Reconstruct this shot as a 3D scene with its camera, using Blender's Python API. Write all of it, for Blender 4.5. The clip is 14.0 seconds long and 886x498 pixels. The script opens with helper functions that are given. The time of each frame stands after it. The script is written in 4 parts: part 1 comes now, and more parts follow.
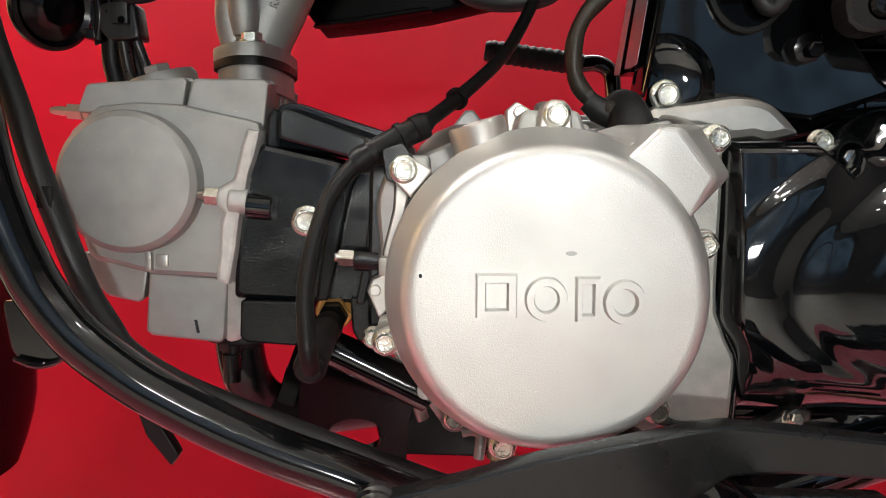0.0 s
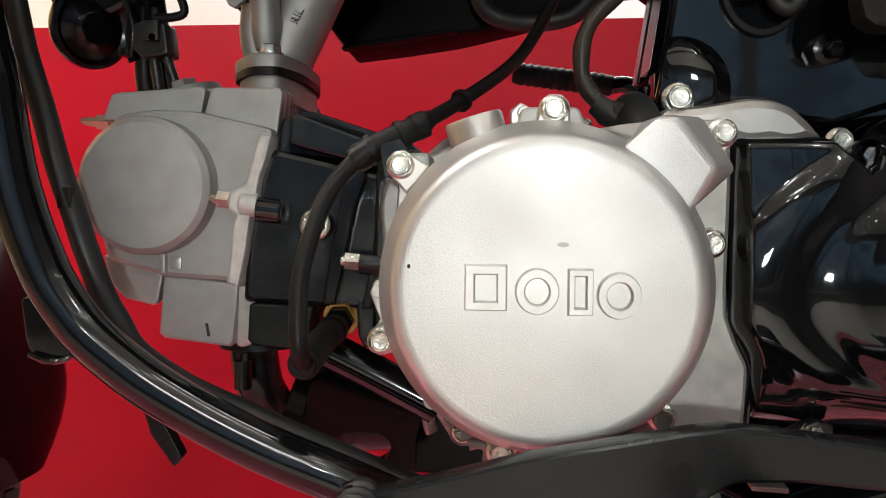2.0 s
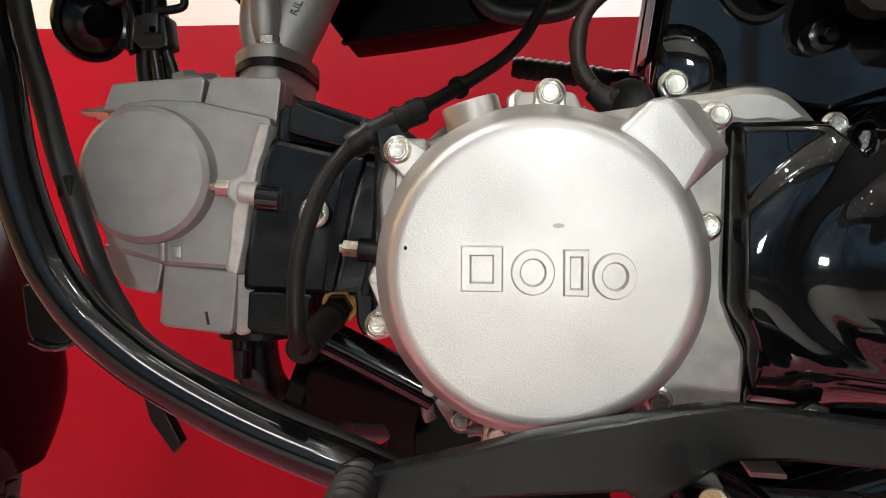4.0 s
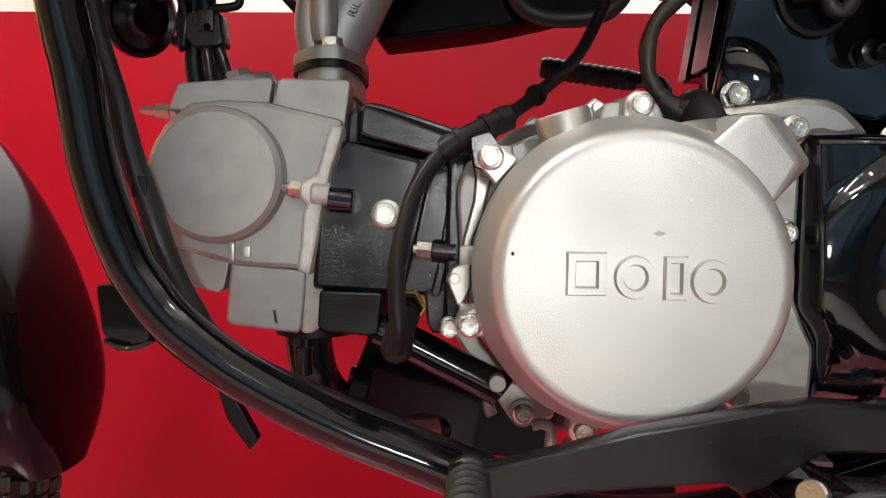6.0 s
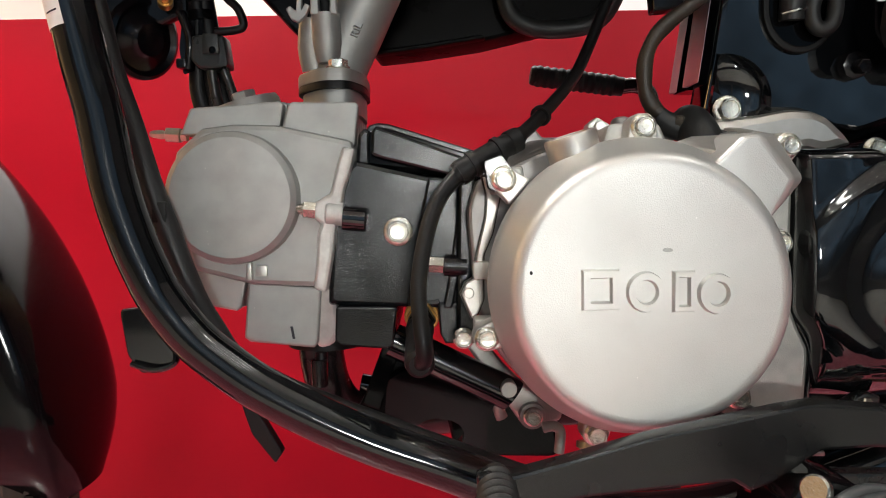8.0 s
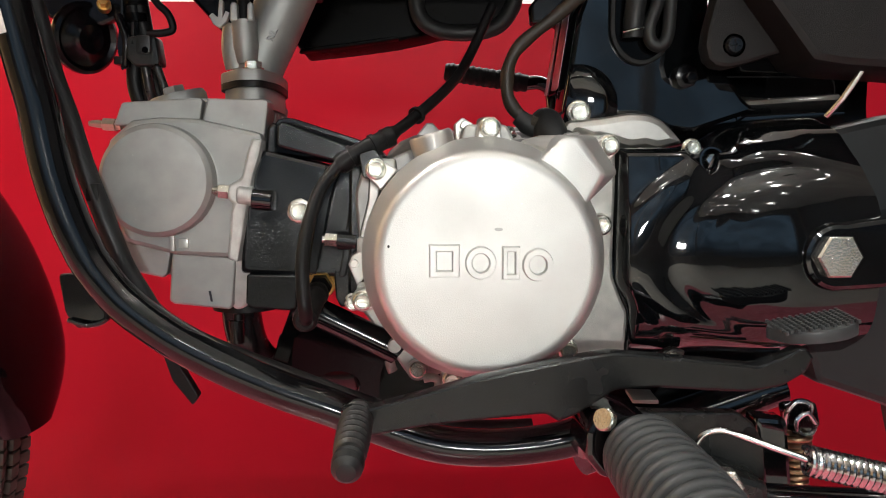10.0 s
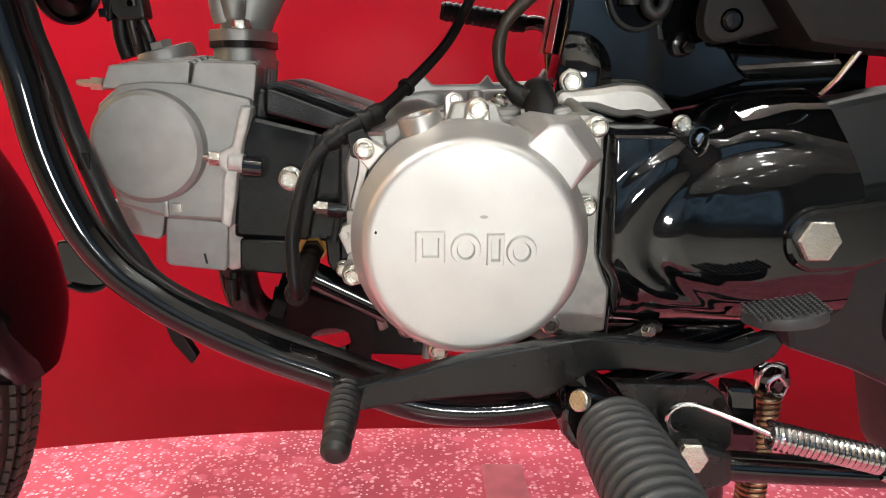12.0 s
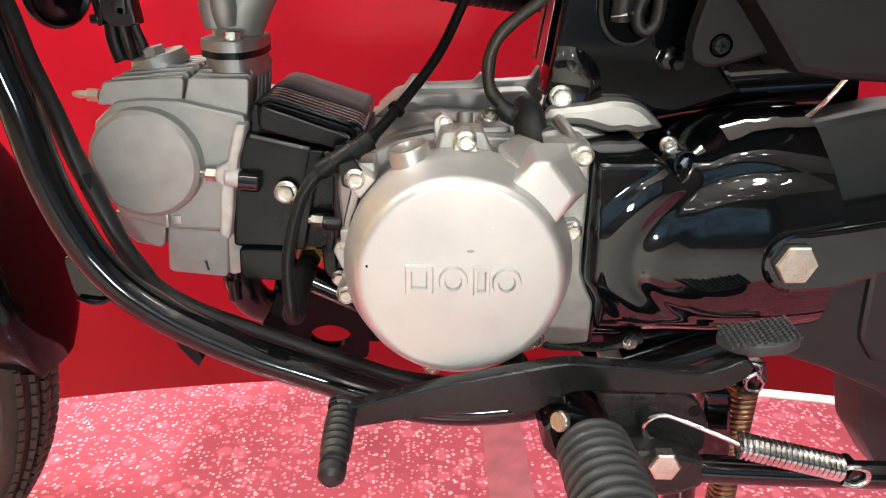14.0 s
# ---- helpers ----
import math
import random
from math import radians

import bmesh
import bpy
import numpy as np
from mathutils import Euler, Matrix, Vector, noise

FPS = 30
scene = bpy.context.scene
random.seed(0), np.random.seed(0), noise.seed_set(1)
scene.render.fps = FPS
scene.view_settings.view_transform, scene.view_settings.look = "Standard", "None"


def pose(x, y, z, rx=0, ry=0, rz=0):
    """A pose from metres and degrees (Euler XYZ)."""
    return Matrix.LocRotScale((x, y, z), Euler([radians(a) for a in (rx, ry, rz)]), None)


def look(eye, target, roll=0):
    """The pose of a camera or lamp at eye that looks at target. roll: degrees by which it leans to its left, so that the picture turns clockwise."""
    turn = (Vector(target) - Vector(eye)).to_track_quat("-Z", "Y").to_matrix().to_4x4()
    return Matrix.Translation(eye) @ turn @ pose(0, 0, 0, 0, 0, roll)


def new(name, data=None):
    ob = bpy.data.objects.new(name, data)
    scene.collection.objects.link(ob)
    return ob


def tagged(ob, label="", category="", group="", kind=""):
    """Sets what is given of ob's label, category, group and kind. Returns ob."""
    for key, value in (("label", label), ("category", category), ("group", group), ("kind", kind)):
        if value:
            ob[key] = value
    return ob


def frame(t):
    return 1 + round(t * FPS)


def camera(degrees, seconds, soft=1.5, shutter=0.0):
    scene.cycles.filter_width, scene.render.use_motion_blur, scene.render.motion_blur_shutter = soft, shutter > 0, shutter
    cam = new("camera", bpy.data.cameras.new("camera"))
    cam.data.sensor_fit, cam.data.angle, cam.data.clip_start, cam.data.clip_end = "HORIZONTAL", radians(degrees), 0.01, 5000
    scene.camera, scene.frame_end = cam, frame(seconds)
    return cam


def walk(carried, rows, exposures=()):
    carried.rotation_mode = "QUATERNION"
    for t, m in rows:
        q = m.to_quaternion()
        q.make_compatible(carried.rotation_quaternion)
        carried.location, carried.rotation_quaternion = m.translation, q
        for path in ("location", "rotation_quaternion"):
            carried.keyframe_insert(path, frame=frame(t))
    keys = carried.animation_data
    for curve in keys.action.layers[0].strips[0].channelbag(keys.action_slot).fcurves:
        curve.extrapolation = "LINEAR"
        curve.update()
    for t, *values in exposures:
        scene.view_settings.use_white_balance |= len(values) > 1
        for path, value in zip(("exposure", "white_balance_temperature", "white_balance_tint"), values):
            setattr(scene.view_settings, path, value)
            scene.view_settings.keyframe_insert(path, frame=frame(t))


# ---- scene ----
cam = camera(62.5, 14.0, 1.0)
METRES, EYE, TILT, LEAN, TURN = 0.46, 0.4964, -6.0, 0.0, 0.0
ROWS = [
    (0.0, 0.0, 0.0, 0.0, 0.0, 0.0, -0.0),
    (0.5, 0.0132, 0.0084, -0.0101, 0.49, 0.65, -0.12),
    (1.0, 0.0332, 0.0094, -0.0294, 1.25, 2.09, -0.14),
    (1.5, 0.0464, 0.0158, -0.0378, 2.59, 2.88, -0.68),
    (2.0, 0.0639, 0.0141, -0.0523, 4.69, 3.83, -0.86),
    (2.5, 0.0871, 0.0168, -0.0718, 5.59, 4.1, -1.14),
    (5.0, 0.0211, -0.0015, -0.0741, 3.53, 4.13, -0.5),
    (5.5, -0.0198, -0.0127, -0.0643, 2.34, 3.57, -0.72),
    (6.0, -0.0675, -0.0245, -0.0586, 1.51, 3.14, -0.77),
    (6.5, -0.1229, -0.0405, -0.042, 1.02, 2.54, -0.27),
    (7.0, -0.1603, -0.0401, -0.0383, -0.17, 1.84, 0.51),
    (7.5, -0.1559, -0.033, -0.0253, -1.39, 1.87, 0.97),
    (8.0, -0.1147, -0.0655, -0.0283, -0.48, 2.31, 1.04),
    (8.5, -0.0672, -0.1342, -0.0275, -1.04, 2.77, 0.68),
    (9.0, -0.0162, -0.1993, -0.0379, -2.05, 1.83, 0.65),
    (11.5, 0.0256, -0.2597, 0.0283, -1.77, -3.94, -0.16),
    (12.0, 0.0359, -0.2549, 0.0845, -1.75, -8.04, -0.32),
    (12.5, 0.0608, -0.2617, 0.1329, -1.85, -11.53, 0.06),
    (13.0, 0.071, -0.2893, 0.2084, -1.24, -13.62, 0.13),
    (13.5, 0.0654, -0.2731, 0.2308, -1.29, -15.65, 0.14),
    (14.0, 0.0619, -0.2616, 0.25, -1.12, -15.21, -0.04),
]
walk(cam, [(t, pose(0, 0, EYE, TILT, LEAN, TURN) @ pose(METRES * x, METRES * y, METRES * z, 90 + pitch, roll, yaw)) for t, x, y, z, yaw, pitch, roll in ROWS],
     ((0.0, 0.14), (1.0, 0.0), (2.5, -0.12), (5.0, -0.16), (7.0, 0.07), (9.0, 0.03), (11.5, 0.06), (12.0, 0.2), (14.0, 0.49)))

# ---- units: the bike is laid out in its own drawing units ----
K = 0.001095

# ---- world and light ----
world = bpy.data.worlds.new("showroom_world")
scene.world = world
world.use_nodes = True
world.node_tree.nodes["Background"].inputs[0].default_value = (0.8, 0.85, 1.0, 1)
world.node_tree.nodes["Background"].inputs[1].default_value = 0.05
scene.view_settings.exposure = 0.0


def lamp(name, eye, target, size, watts, colour, spread=180):
    data = bpy.data.lights.new(name, "AREA")
    data.shape, data.size, data.size_y = "RECTANGLE", size[0], size[1]
    data.energy, data.color, data.spread = watts, colour, radians(spread)
    ob = new(name, data)
    ob.matrix_world = look(eye, target)
    return ob


# Unseen key lamp, set low in front where the cover's highlights point.
lamp("front_key_light", (0.16, -1.9, 0.62), (0.05, 0.3, 0.45), (0.22, 0.14), 13, (0.98, 0.98, 0.94))
# Added fill lamps, no visible source: left wall, front floor, tan corner.
lamp("room_fill_light", (-1.3, 0.1, 2.8), (-0.75, 1.0, 0.0), (0.12, 0.12), 14, (1.0, 0.95, 0.88), 80)
lamp("room_fill_light", (0.0, -2.9, 2.85), (0.0, -2.9, 0.0), (0.5, 0.5), 85, (0.98, 0.98, 0.93), 110)
lamp("room_fill_light", (-2.7, 1.5, 2.8), (-3.85, 2.4, 1.6), (0.3, 0.3), 170, (1.0, 0.86, 0.66), 140)
# Bare point lamps added to brighten the ceiling; no such fittings are visible.
for at, watts in (((1.3, -0.6, 2.35), 16), ((0.2, -3.0, 2.3), 22)):
    fill_point = bpy.data.lights.new("ceiling_fill_point", "POINT")
    fill_point.energy, fill_point.color, fill_point.shadow_soft_size = watts, (0.97, 0.98, 0.95), 0.06
    new("ceiling_fill_point", fill_point).location = at
# Unseen lamp added to keep the wall above the panel white.
lamp("wall_fill_light", (0.0, 2.0, 2.6), (0.0, 2.55, 1.0), (2.5, 0.2), 75, (1.0, 0.98, 0.96))


# ---- materials ----
def material(name, base, rough=0.5, metal=0.0, grain=400.0, bump=0.0, mottle=0.0, blotch=25.0, second=None,
             rough_var=0.0, coat=0.0, spec=0.5, patch=0.0, speck=None):
    """A surface with fine grain (bump), broad mottling of the colour and uneven gloss."""
    m = bpy.data.materials.new(name)
    m.use_nodes = True
    nt = m.node_tree
    b = nt.nodes["Principled BSDF"]
    b.inputs["Base Color"].default_value = (*base, 1)
    b.inputs["Roughness"].default_value = rough
    b.inputs["Metallic"].default_value = metal
    b.inputs["Coat Weight"].default_value = coat
    b.inputs["Specular IOR Level"].default_value = spec
    b.inputs["Coat Roughness"].default_value = 0.05
    tc = nt.nodes.new("ShaderNodeTexCoord")
    if mottle or rough_var:
        n = nt.nodes.new("ShaderNodeTexNoise")
        n.inputs["Scale"].default_value, n.inputs["Detail"].default_value = blotch, 6
        nt.links.new(tc.outputs["Object"], n.inputs["Vector"])
        if mottle:
            mix = nt.nodes.new("ShaderNodeMix")
            mix.data_type = "RGBA"
            other = second or tuple(c * (1 - mottle) for c in base)
            mix.inputs[6].default_value, mix.inputs[7].default_value = (*base, 1), (*other, 1)
            ramp = nt.nodes.new("ShaderNodeMapRange")
            ramp.inputs[1].default_value, ramp.inputs[2].default_value = 0.35, 0.7
            nt.links.new(n.outputs["Fac"], ramp.inputs[0])
            nt.links.new(ramp.outputs[0], mix.inputs[0])
            nt.links.new(mix.outputs[2], b.inputs["Base Color"])
        if rough_var:
            mr = nt.nodes.new("ShaderNodeMapRange")
            mr.inputs[1].default_value, mr.inputs[2].default_value = 0.3, 0.7
            mr.inputs[3].default_value, mr.inputs[4].default_value = max(0.02, rough - rough_var), rough + rough_var
            nt.links.new(n.outputs["Fac"], mr.inputs[0])
            nt.links.new(mr.outputs[0], b.inputs["Roughness"])
    if bump:
        g = nt.nodes.new("ShaderNodeTexNoise")
        g.inputs["Scale"].default_value, g.inputs["Detail"].default_value = grain, 4
        nt.links.new(tc.outputs["Object"], g.inputs["Vector"])
        bp = nt.nodes.new("ShaderNodeBump")
        bp.inputs["Strength"].default_value, bp.inputs["Distance"].default_value = bump, 0.001
        nt.links.new(g.outputs["Fac"], bp.inputs["Height"])
        if patch:
            pn = nt.nodes.new("ShaderNodeTexNoise")
            pn.inputs["Scale"].default_value = patch
            nt.links.new(tc.outputs["Object"], pn.inputs["Vector"])
            pr = nt.nodes.new("ShaderNodeMapRange")
            pr.inputs[1].default_value, pr.inputs[2].default_value = 0.42, 0.66
            pr.inputs[3].default_value, pr.inputs[4].default_value = bump * 0.45, bump
            nt.links.new(pn.outputs["Fac"], pr.inputs[0])
            nt.links.new(pr.outputs[0], bp.inputs["Strength"])
        nt.links.new(bp.outputs["Normal"], b.inputs["Normal"])
    if speck:
        scale, size, share, colour = speck
        v = nt.nodes.new("ShaderNodeTexVoronoi")
        v.inputs["Scale"].default_value = scale
        nt.links.new(tc.outputs["Object"], v.inputs["Vector"])
        near = nt.nodes.new("ShaderNodeMath")
        near.operation, near.inputs[1].default_value = "LESS_THAN", size
        nt.links.new(v.outputs["Distance"], near.inputs[0])
        sep = nt.nodes.new("ShaderNodeSeparateColor")
        nt.links.new(v.outputs["Color"], sep.inputs[0])
        few = nt.nodes.new("ShaderNodeMath")
        few.operation, few.inputs[1].default_value = "LESS_THAN", share
        nt.links.new(sep.outputs[0], few.inputs[0])
        both = nt.nodes.new("ShaderNodeMath")
        both.operation = "MULTIPLY"
        nt.links.new(near.outputs[0], both.inputs[0])
        nt.links.new(few.outputs[0], both.inputs[1])
        mix = nt.nodes.new("ShaderNodeMix")
        mix.data_type = "RGBA"
        nt.links.new(both.outputs[0], mix.inputs[0])
        if b.inputs["Base Color"].links:
            nt.links.new(b.inputs["Base Color"].links[0].from_socket, mix.inputs[6])
        else:
            mix.inputs[6].default_value = (*base, 1)
        mix.inputs[7].default_value = (*colour, 1)
        nt.links.new(mix.outputs[2], b.inputs["Base Color"])
    return m


SILVER = material("silver_paint", (0.66, 0.66, 0.635), 0.42, 0.76, 1500, 0.14, 0.1, 22, rough_var=0.05, speck=(330.0, 0.13, 0.025, (0.8, 0.79, 0.76)))
CAST = material("cast_aluminium", (0.40, 0.402, 0.385), 0.5, 0.7, 3200, 0.16, 0.12, 60, rough_var=0.05, speck=(230.0, 0.1, 0.06, (0.55, 0.53, 0.5)))
CASE = material("crankcase_aluminium", (0.37, 0.36, 0.345), 0.42, 0.75, 2200, 0.15, 0.18, 40, rough_var=0.06)
MACHINED = material("machined_aluminium", (0.62, 0.60, 0.56), 0.36, 0.8, 2500, 0.08, 0.2, 60)
FLANGE = material("rough_joint_aluminium", (0.46, 0.455, 0.42), 0.45, 0.7, 1800, 0.2, 0.2, 90, rough_var=0.08)
GUARD = material("black_mudguard_plastic", (0.003, 0.003, 0.0035), 0.1, 0.0, 60, 0.03, 0.0, 15, rough_var=0.05, spec=0.26)
STAY = material("dark_stay_paint", (0.002, 0.002, 0.0022), 0.15, 0.0, 80, 0.05, 0.0, 15, rough_var=0.05, spec=0.12)
CEILING = material("pale_showroom_ceiling", (0.72, 0.73, 0.71), 0.6, 0.0, 200, 0.1, 0.2, 2)
ZINC = material("zinc_plated_steel", (0.72, 0.71, 0.66), 0.24, 0.95, 700, 0.35, 0.3, 200, second=(0.60, 0.58, 0.48))
BRASS = material("brass", (0.60, 0.36, 0.12), 0.3, 0.9, 600, 0.1, 0.3, 120)
UNION = material("pale_plated_brass", (0.56, 0.53, 0.40), 0.28, 0.9, 600, 0.1, 0.25, 120)
CYL = material("black_cylinder_paint", (0.003, 0.0037, 0.0045), 0.19, 0.0, 1100, 0.26, 0.0, 40, rough_var=0.09, spec=0.5, patch=38.0, speck=(260.0, 0.1, 0.03, (0.2, 0.2, 0.19)))
RIM = material("bright_cast_edge", (0.62, 0.615, 0.585), 0.38, 0.35, 1500, 0.3, 0.25, 120, rough_var=0.08)
GLOSS = material("gloss_black_paint", (0.003, 0.0035, 0.004), 0.05, 0.0, 60, 0.02, 0.0, 15, rough_var=0.03, spec=0.9)
FRAMEPAINT = material("black_frame_paint", (0.0035, 0.004, 0.0045), 0.1, 0.0, 60, 0.03, 0.0, 15, rough_var=0.04, spec=0.65)
# Pale mauve: reflected red panel and white wall put into the base colour.
REFLECTSTEEL = material("reflection_tinted_steel", (0.62, 0.55, 0.60), 0.34, 1.0, 200, 0.03, 0.2, 30, rough_var=0.04)
SATIN = material("satin_black_steel", (0.009, 0.0092, 0.0095), 0.24, 0.1, 900, 0.04, 0.3, 40, rough_var=0.08)
DULL = material("dull_black_plastic", (0.006, 0.0055, 0.0055), 0.45, 0.0, 900, 0.15, 0.3, 30, rough_var=0.1, spec=0.25)
BOXPLASTIC = material("smooth_black_plastic", (0.003, 0.0027, 0.0027), 0.35, 0.0, 900, 0.05, 0.3, 30, rough_var=0.1, spec=0.07)
PANEL = material("grained_grey_plastic", (0.009, 0.0075, 0.007), 0.5, 0.0, 1600, 0.3, 0.25, 30, rough_var=0.05, spec=0.3)
RUBBER = material("black_rubber", (0.014, 0.0145, 0.0145), 0.5, 0.0, 800, 0.12, 0.3, 50, rough_var=0.1)
CHROME = material("bright_spring_steel", (0.72, 0.74, 0.74), 0.18, 1.0, 300, 0.05, 0.15, 80)
BRONZE = material("bronze_spring_steel", (0.34, 0.24, 0.15), 0.3, 1.0, 400, 0.1, 0.4, 120)
WHITE = material("white_label", (0.75, 0.74, 0.70), 0.5, 0.0, 300, 0.05, 0.1, 40)
INK = material("dark_ink", (0.02, 0.02, 0.03), 0.5, 0.0, 300, 0.05, 0.2, 60)
PEGRUBBER = material("worn_grey_rubber", (0.05, 0.054, 0.056), 0.42, 0.0, 900, 0.1, 0.3, 60, rough_var=0.08)
SLEEVE = material("brown_black_sleeve", (0.034, 0.025, 0.016), 0.42, 0.0, 900, 0.2, 0.4, 60, rough_var=0.08)
CASEPLASTIC = material("dull_slate_plastic", (0.019, 0.0205, 0.021), 0.42, 0.0, 1600, 0.25, 0.25, 30, rough_var=0.05)
STANDPAINT = material("satin_stand_paint", (0.016, 0.017, 0.016), 0.3, 0.0, 500, 0.3, 0.3, 60, rough_var=0.1)
HORN = material("black_horn_enamel", (0.004, 0.004, 0.005), 0.22, 0.0, 100, 0.08, 0.0, 40, rough_var=0.06, spec=0.35)
TYRE = material("tyre_rubber", (0.05, 0.042, 0.031), 0.7, 0.0, 500, 0.3, 0.3, 40)
WALLRED = material("red_vinyl_panel", (0.475, 0.006, 0.022), 0.4, 0.0, 25, 0.05, 0.12, 3, rough_var=0.06, spec=0.22)
PAINT = material("white_wall_paint", (0.8, 0.8, 0.8), 0.6, 0.0, 200, 0.1, 0.06, 3)
GREY = material("grey_floor_tile", (0.44, 0.42, 0.385), 0.3, 0.0, 100, 0.05, 0.2, 4)
DARKWALL = material("dark_showroom_wall", (0.12, 0.12, 0.13), 0.6, 0.0, 200, 0.1, 0.2, 2)
TAN = material("tan_wall_paint", (0.58, 0.42, 0.24), 0.6, 0.0, 200, 0.1, 0.15, 3)
TAPE = material("grey_adhesive_tape", (0.45, 0.13, 0.16), 0.35, 0.0, 200, 0.1, 0.3, 30)


def glow(name, colour, strength):
    m = bpy.data.materials.new(name)
    m.use_nodes = True
    b = m.node_tree.nodes["Principled BSDF"]
    b.inputs["Base Color"].default_value = (0.02, 0.02, 0.02, 1)
    b.inputs["Emission Color"].default_value = (*colour, 1)
    b.inputs["Emission Strength"].default_value = strength
    return m


def glitter():
    """Pink-red podium covering with pale flakes of several sizes."""
    m = material("glitter_vinyl", (0.54, 0.11, 0.155), 0.17, 0.0, 200, 0.06, 0.3, 9, rough_var=0.06)
    nt = m.node_tree
    b = nt.nodes["Principled BSDF"]
    tc = nt.nodes.new("ShaderNodeTexCoord")
    last = b.inputs["Base Color"].links[0].from_socket
    for scale, size, colour in ((40.0, 0.5, (0.60, 0.15, 0.21)), (110.0, 0.42, (0.66, 0.24, 0.31)), (70.0, 0.26, (0.78, 0.42, 0.48)), (150.0, 0.34, (0.76, 0.40, 0.46)), (95.0, 0.22, (0.84, 0.62, 0.66))):
        v = nt.nodes.new("ShaderNodeTexVoronoi")
        v.inputs["Scale"].default_value = scale
        nt.links.new(tc.outputs["Object"], v.inputs["Vector"])
        lt = nt.nodes.new("ShaderNodeMapRange")
        lt.inputs[1].default_value, lt.inputs[2].default_value = size, size * 0.7
        nt.links.new(v.outputs["Distance"], lt.inputs[0])
        sep = nt.nodes.new("ShaderNodeSeparateColor")
        nt.links.new(v.outputs["Color"], sep.inputs[0])
        pick = nt.nodes.new("ShaderNodeMath")
        pick.operation = "GREATER_THAN"
        pick.inputs[1].default_value = 0.55
        nt.links.new(sep.outputs[0], pick.inputs[0])
        mul = nt.nodes.new("ShaderNodeMath")
        mul.operation = "MULTIPLY"
        nt.links.new(lt.outputs[0], mul.inputs[0])
        nt.links.new(pick.outputs[0], mul.inputs[1])
        mix = nt.nodes.new("ShaderNodeMix")
        mix.data_type = "RGBA"
        nt.links.new(mul.outputs[0], mix.inputs[0])
        nt.links.new(last, mix.inputs[6])
        mix.inputs[7].default_value = (*colour, 1)
        last = mix.outputs[2]
    nt.links.new(last, b.inputs["Base Color"])
    return m


def street():
    """Daylight beyond the shop front: bluish and uneven above, dim towards the street."""
    m = glow("daylight_backdrop", (0.42, 0.70, 1.0), 0.45)
    nt = m.node_tree
    tc = nt.nodes.new("ShaderNodeTexCoord")
    n = nt.nodes.new("ShaderNodeTexNoise")
    n.inputs["Scale"].default_value, n.inputs["Detail"].default_value, n.inputs["Roughness"].default_value = 2.2, 5, 0.6
    nt.links.new(tc.outputs["Object"], n.inputs["Vector"])
    uneven = nt.nodes.new("ShaderNodeMapRange")
    uneven.inputs[1].default_value, uneven.inputs[2].default_value = 0.38, 0.62
    uneven.inputs[3].default_value, uneven.inputs[4].default_value = 0.22, 0.5
    nt.links.new(n.outputs["Fac"], uneven.inputs[0])
    sep = nt.nodes.new("ShaderNodeSeparateXYZ")
    nt.links.new(tc.outputs["Object"], sep.inputs[0])
    high = nt.nodes.new("ShaderNodeMapRange")
    high.inputs[1].default_value, high.inputs[2].default_value = 0.35, 0.8
    high.inputs[3].default_value, high.inputs[4].default_value = 0.12, 1.0
    nt.links.new(sep.outputs[2], high.inputs[0])
    both = nt.nodes.new("ShaderNodeMath")
    both.operation = "MULTIPLY"
    nt.links.new(uneven.outputs[0], both.inputs[0])
    nt.links.new(high.outputs[0], both.inputs[1])
    nt.links.new(both.outputs[0], nt.nodes["Principled BSDF"].inputs["Emission Strength"])
    return m


GLITTER = glitter()
DAYLIGHT = street()
LED = glow("lit_downlight", (1.0, 0.97, 0.92), 60.0)


# ---- mesh tools (drawing units; part() brings them to metres) ----
def smooth2(pts, n=4, amount=0.5):
    """Round the corners of a closed outline."""
    out = []
    for i, p in enumerate(pts):
        a, b, c = Vector(pts[i - 1]), Vector(p), Vector(pts[(i + 1) % len(pts)])
        s, e = b.lerp(a, amount * 0.5), b.lerp(c, amount * 0.5)
        for k in range(n + 1):
            t = k / n
            out.append(tuple((1 - t) ** 2 * s + 2 * t * (1 - t) * b + t * t * e))
    return out


def inset(pts, d):
    """The closed outline moved inwards by d."""
    turn = sum(pts[k - 1][0] * pts[k][1] - pts[k][0] * pts[k - 1][1] for k in range(len(pts)))
    sign = 1.0 if turn > 0 else -1.0
    out = []
    for k, p in enumerate(pts):
        a, b, c = Vector(pts[k - 1]), Vector(p), Vector(pts[(k + 1) % len(pts)])
        u, v = (b - a).normalized(), (c - b).normalized()
        n1, n2 = Vector((-u.y, u.x)) * sign, Vector((-v.y, v.x)) * sign
        m = n1 + n2
        m = m / max(m.length_squared, 0.5) * 2
        out.append(tuple(b + m * d))
    return out


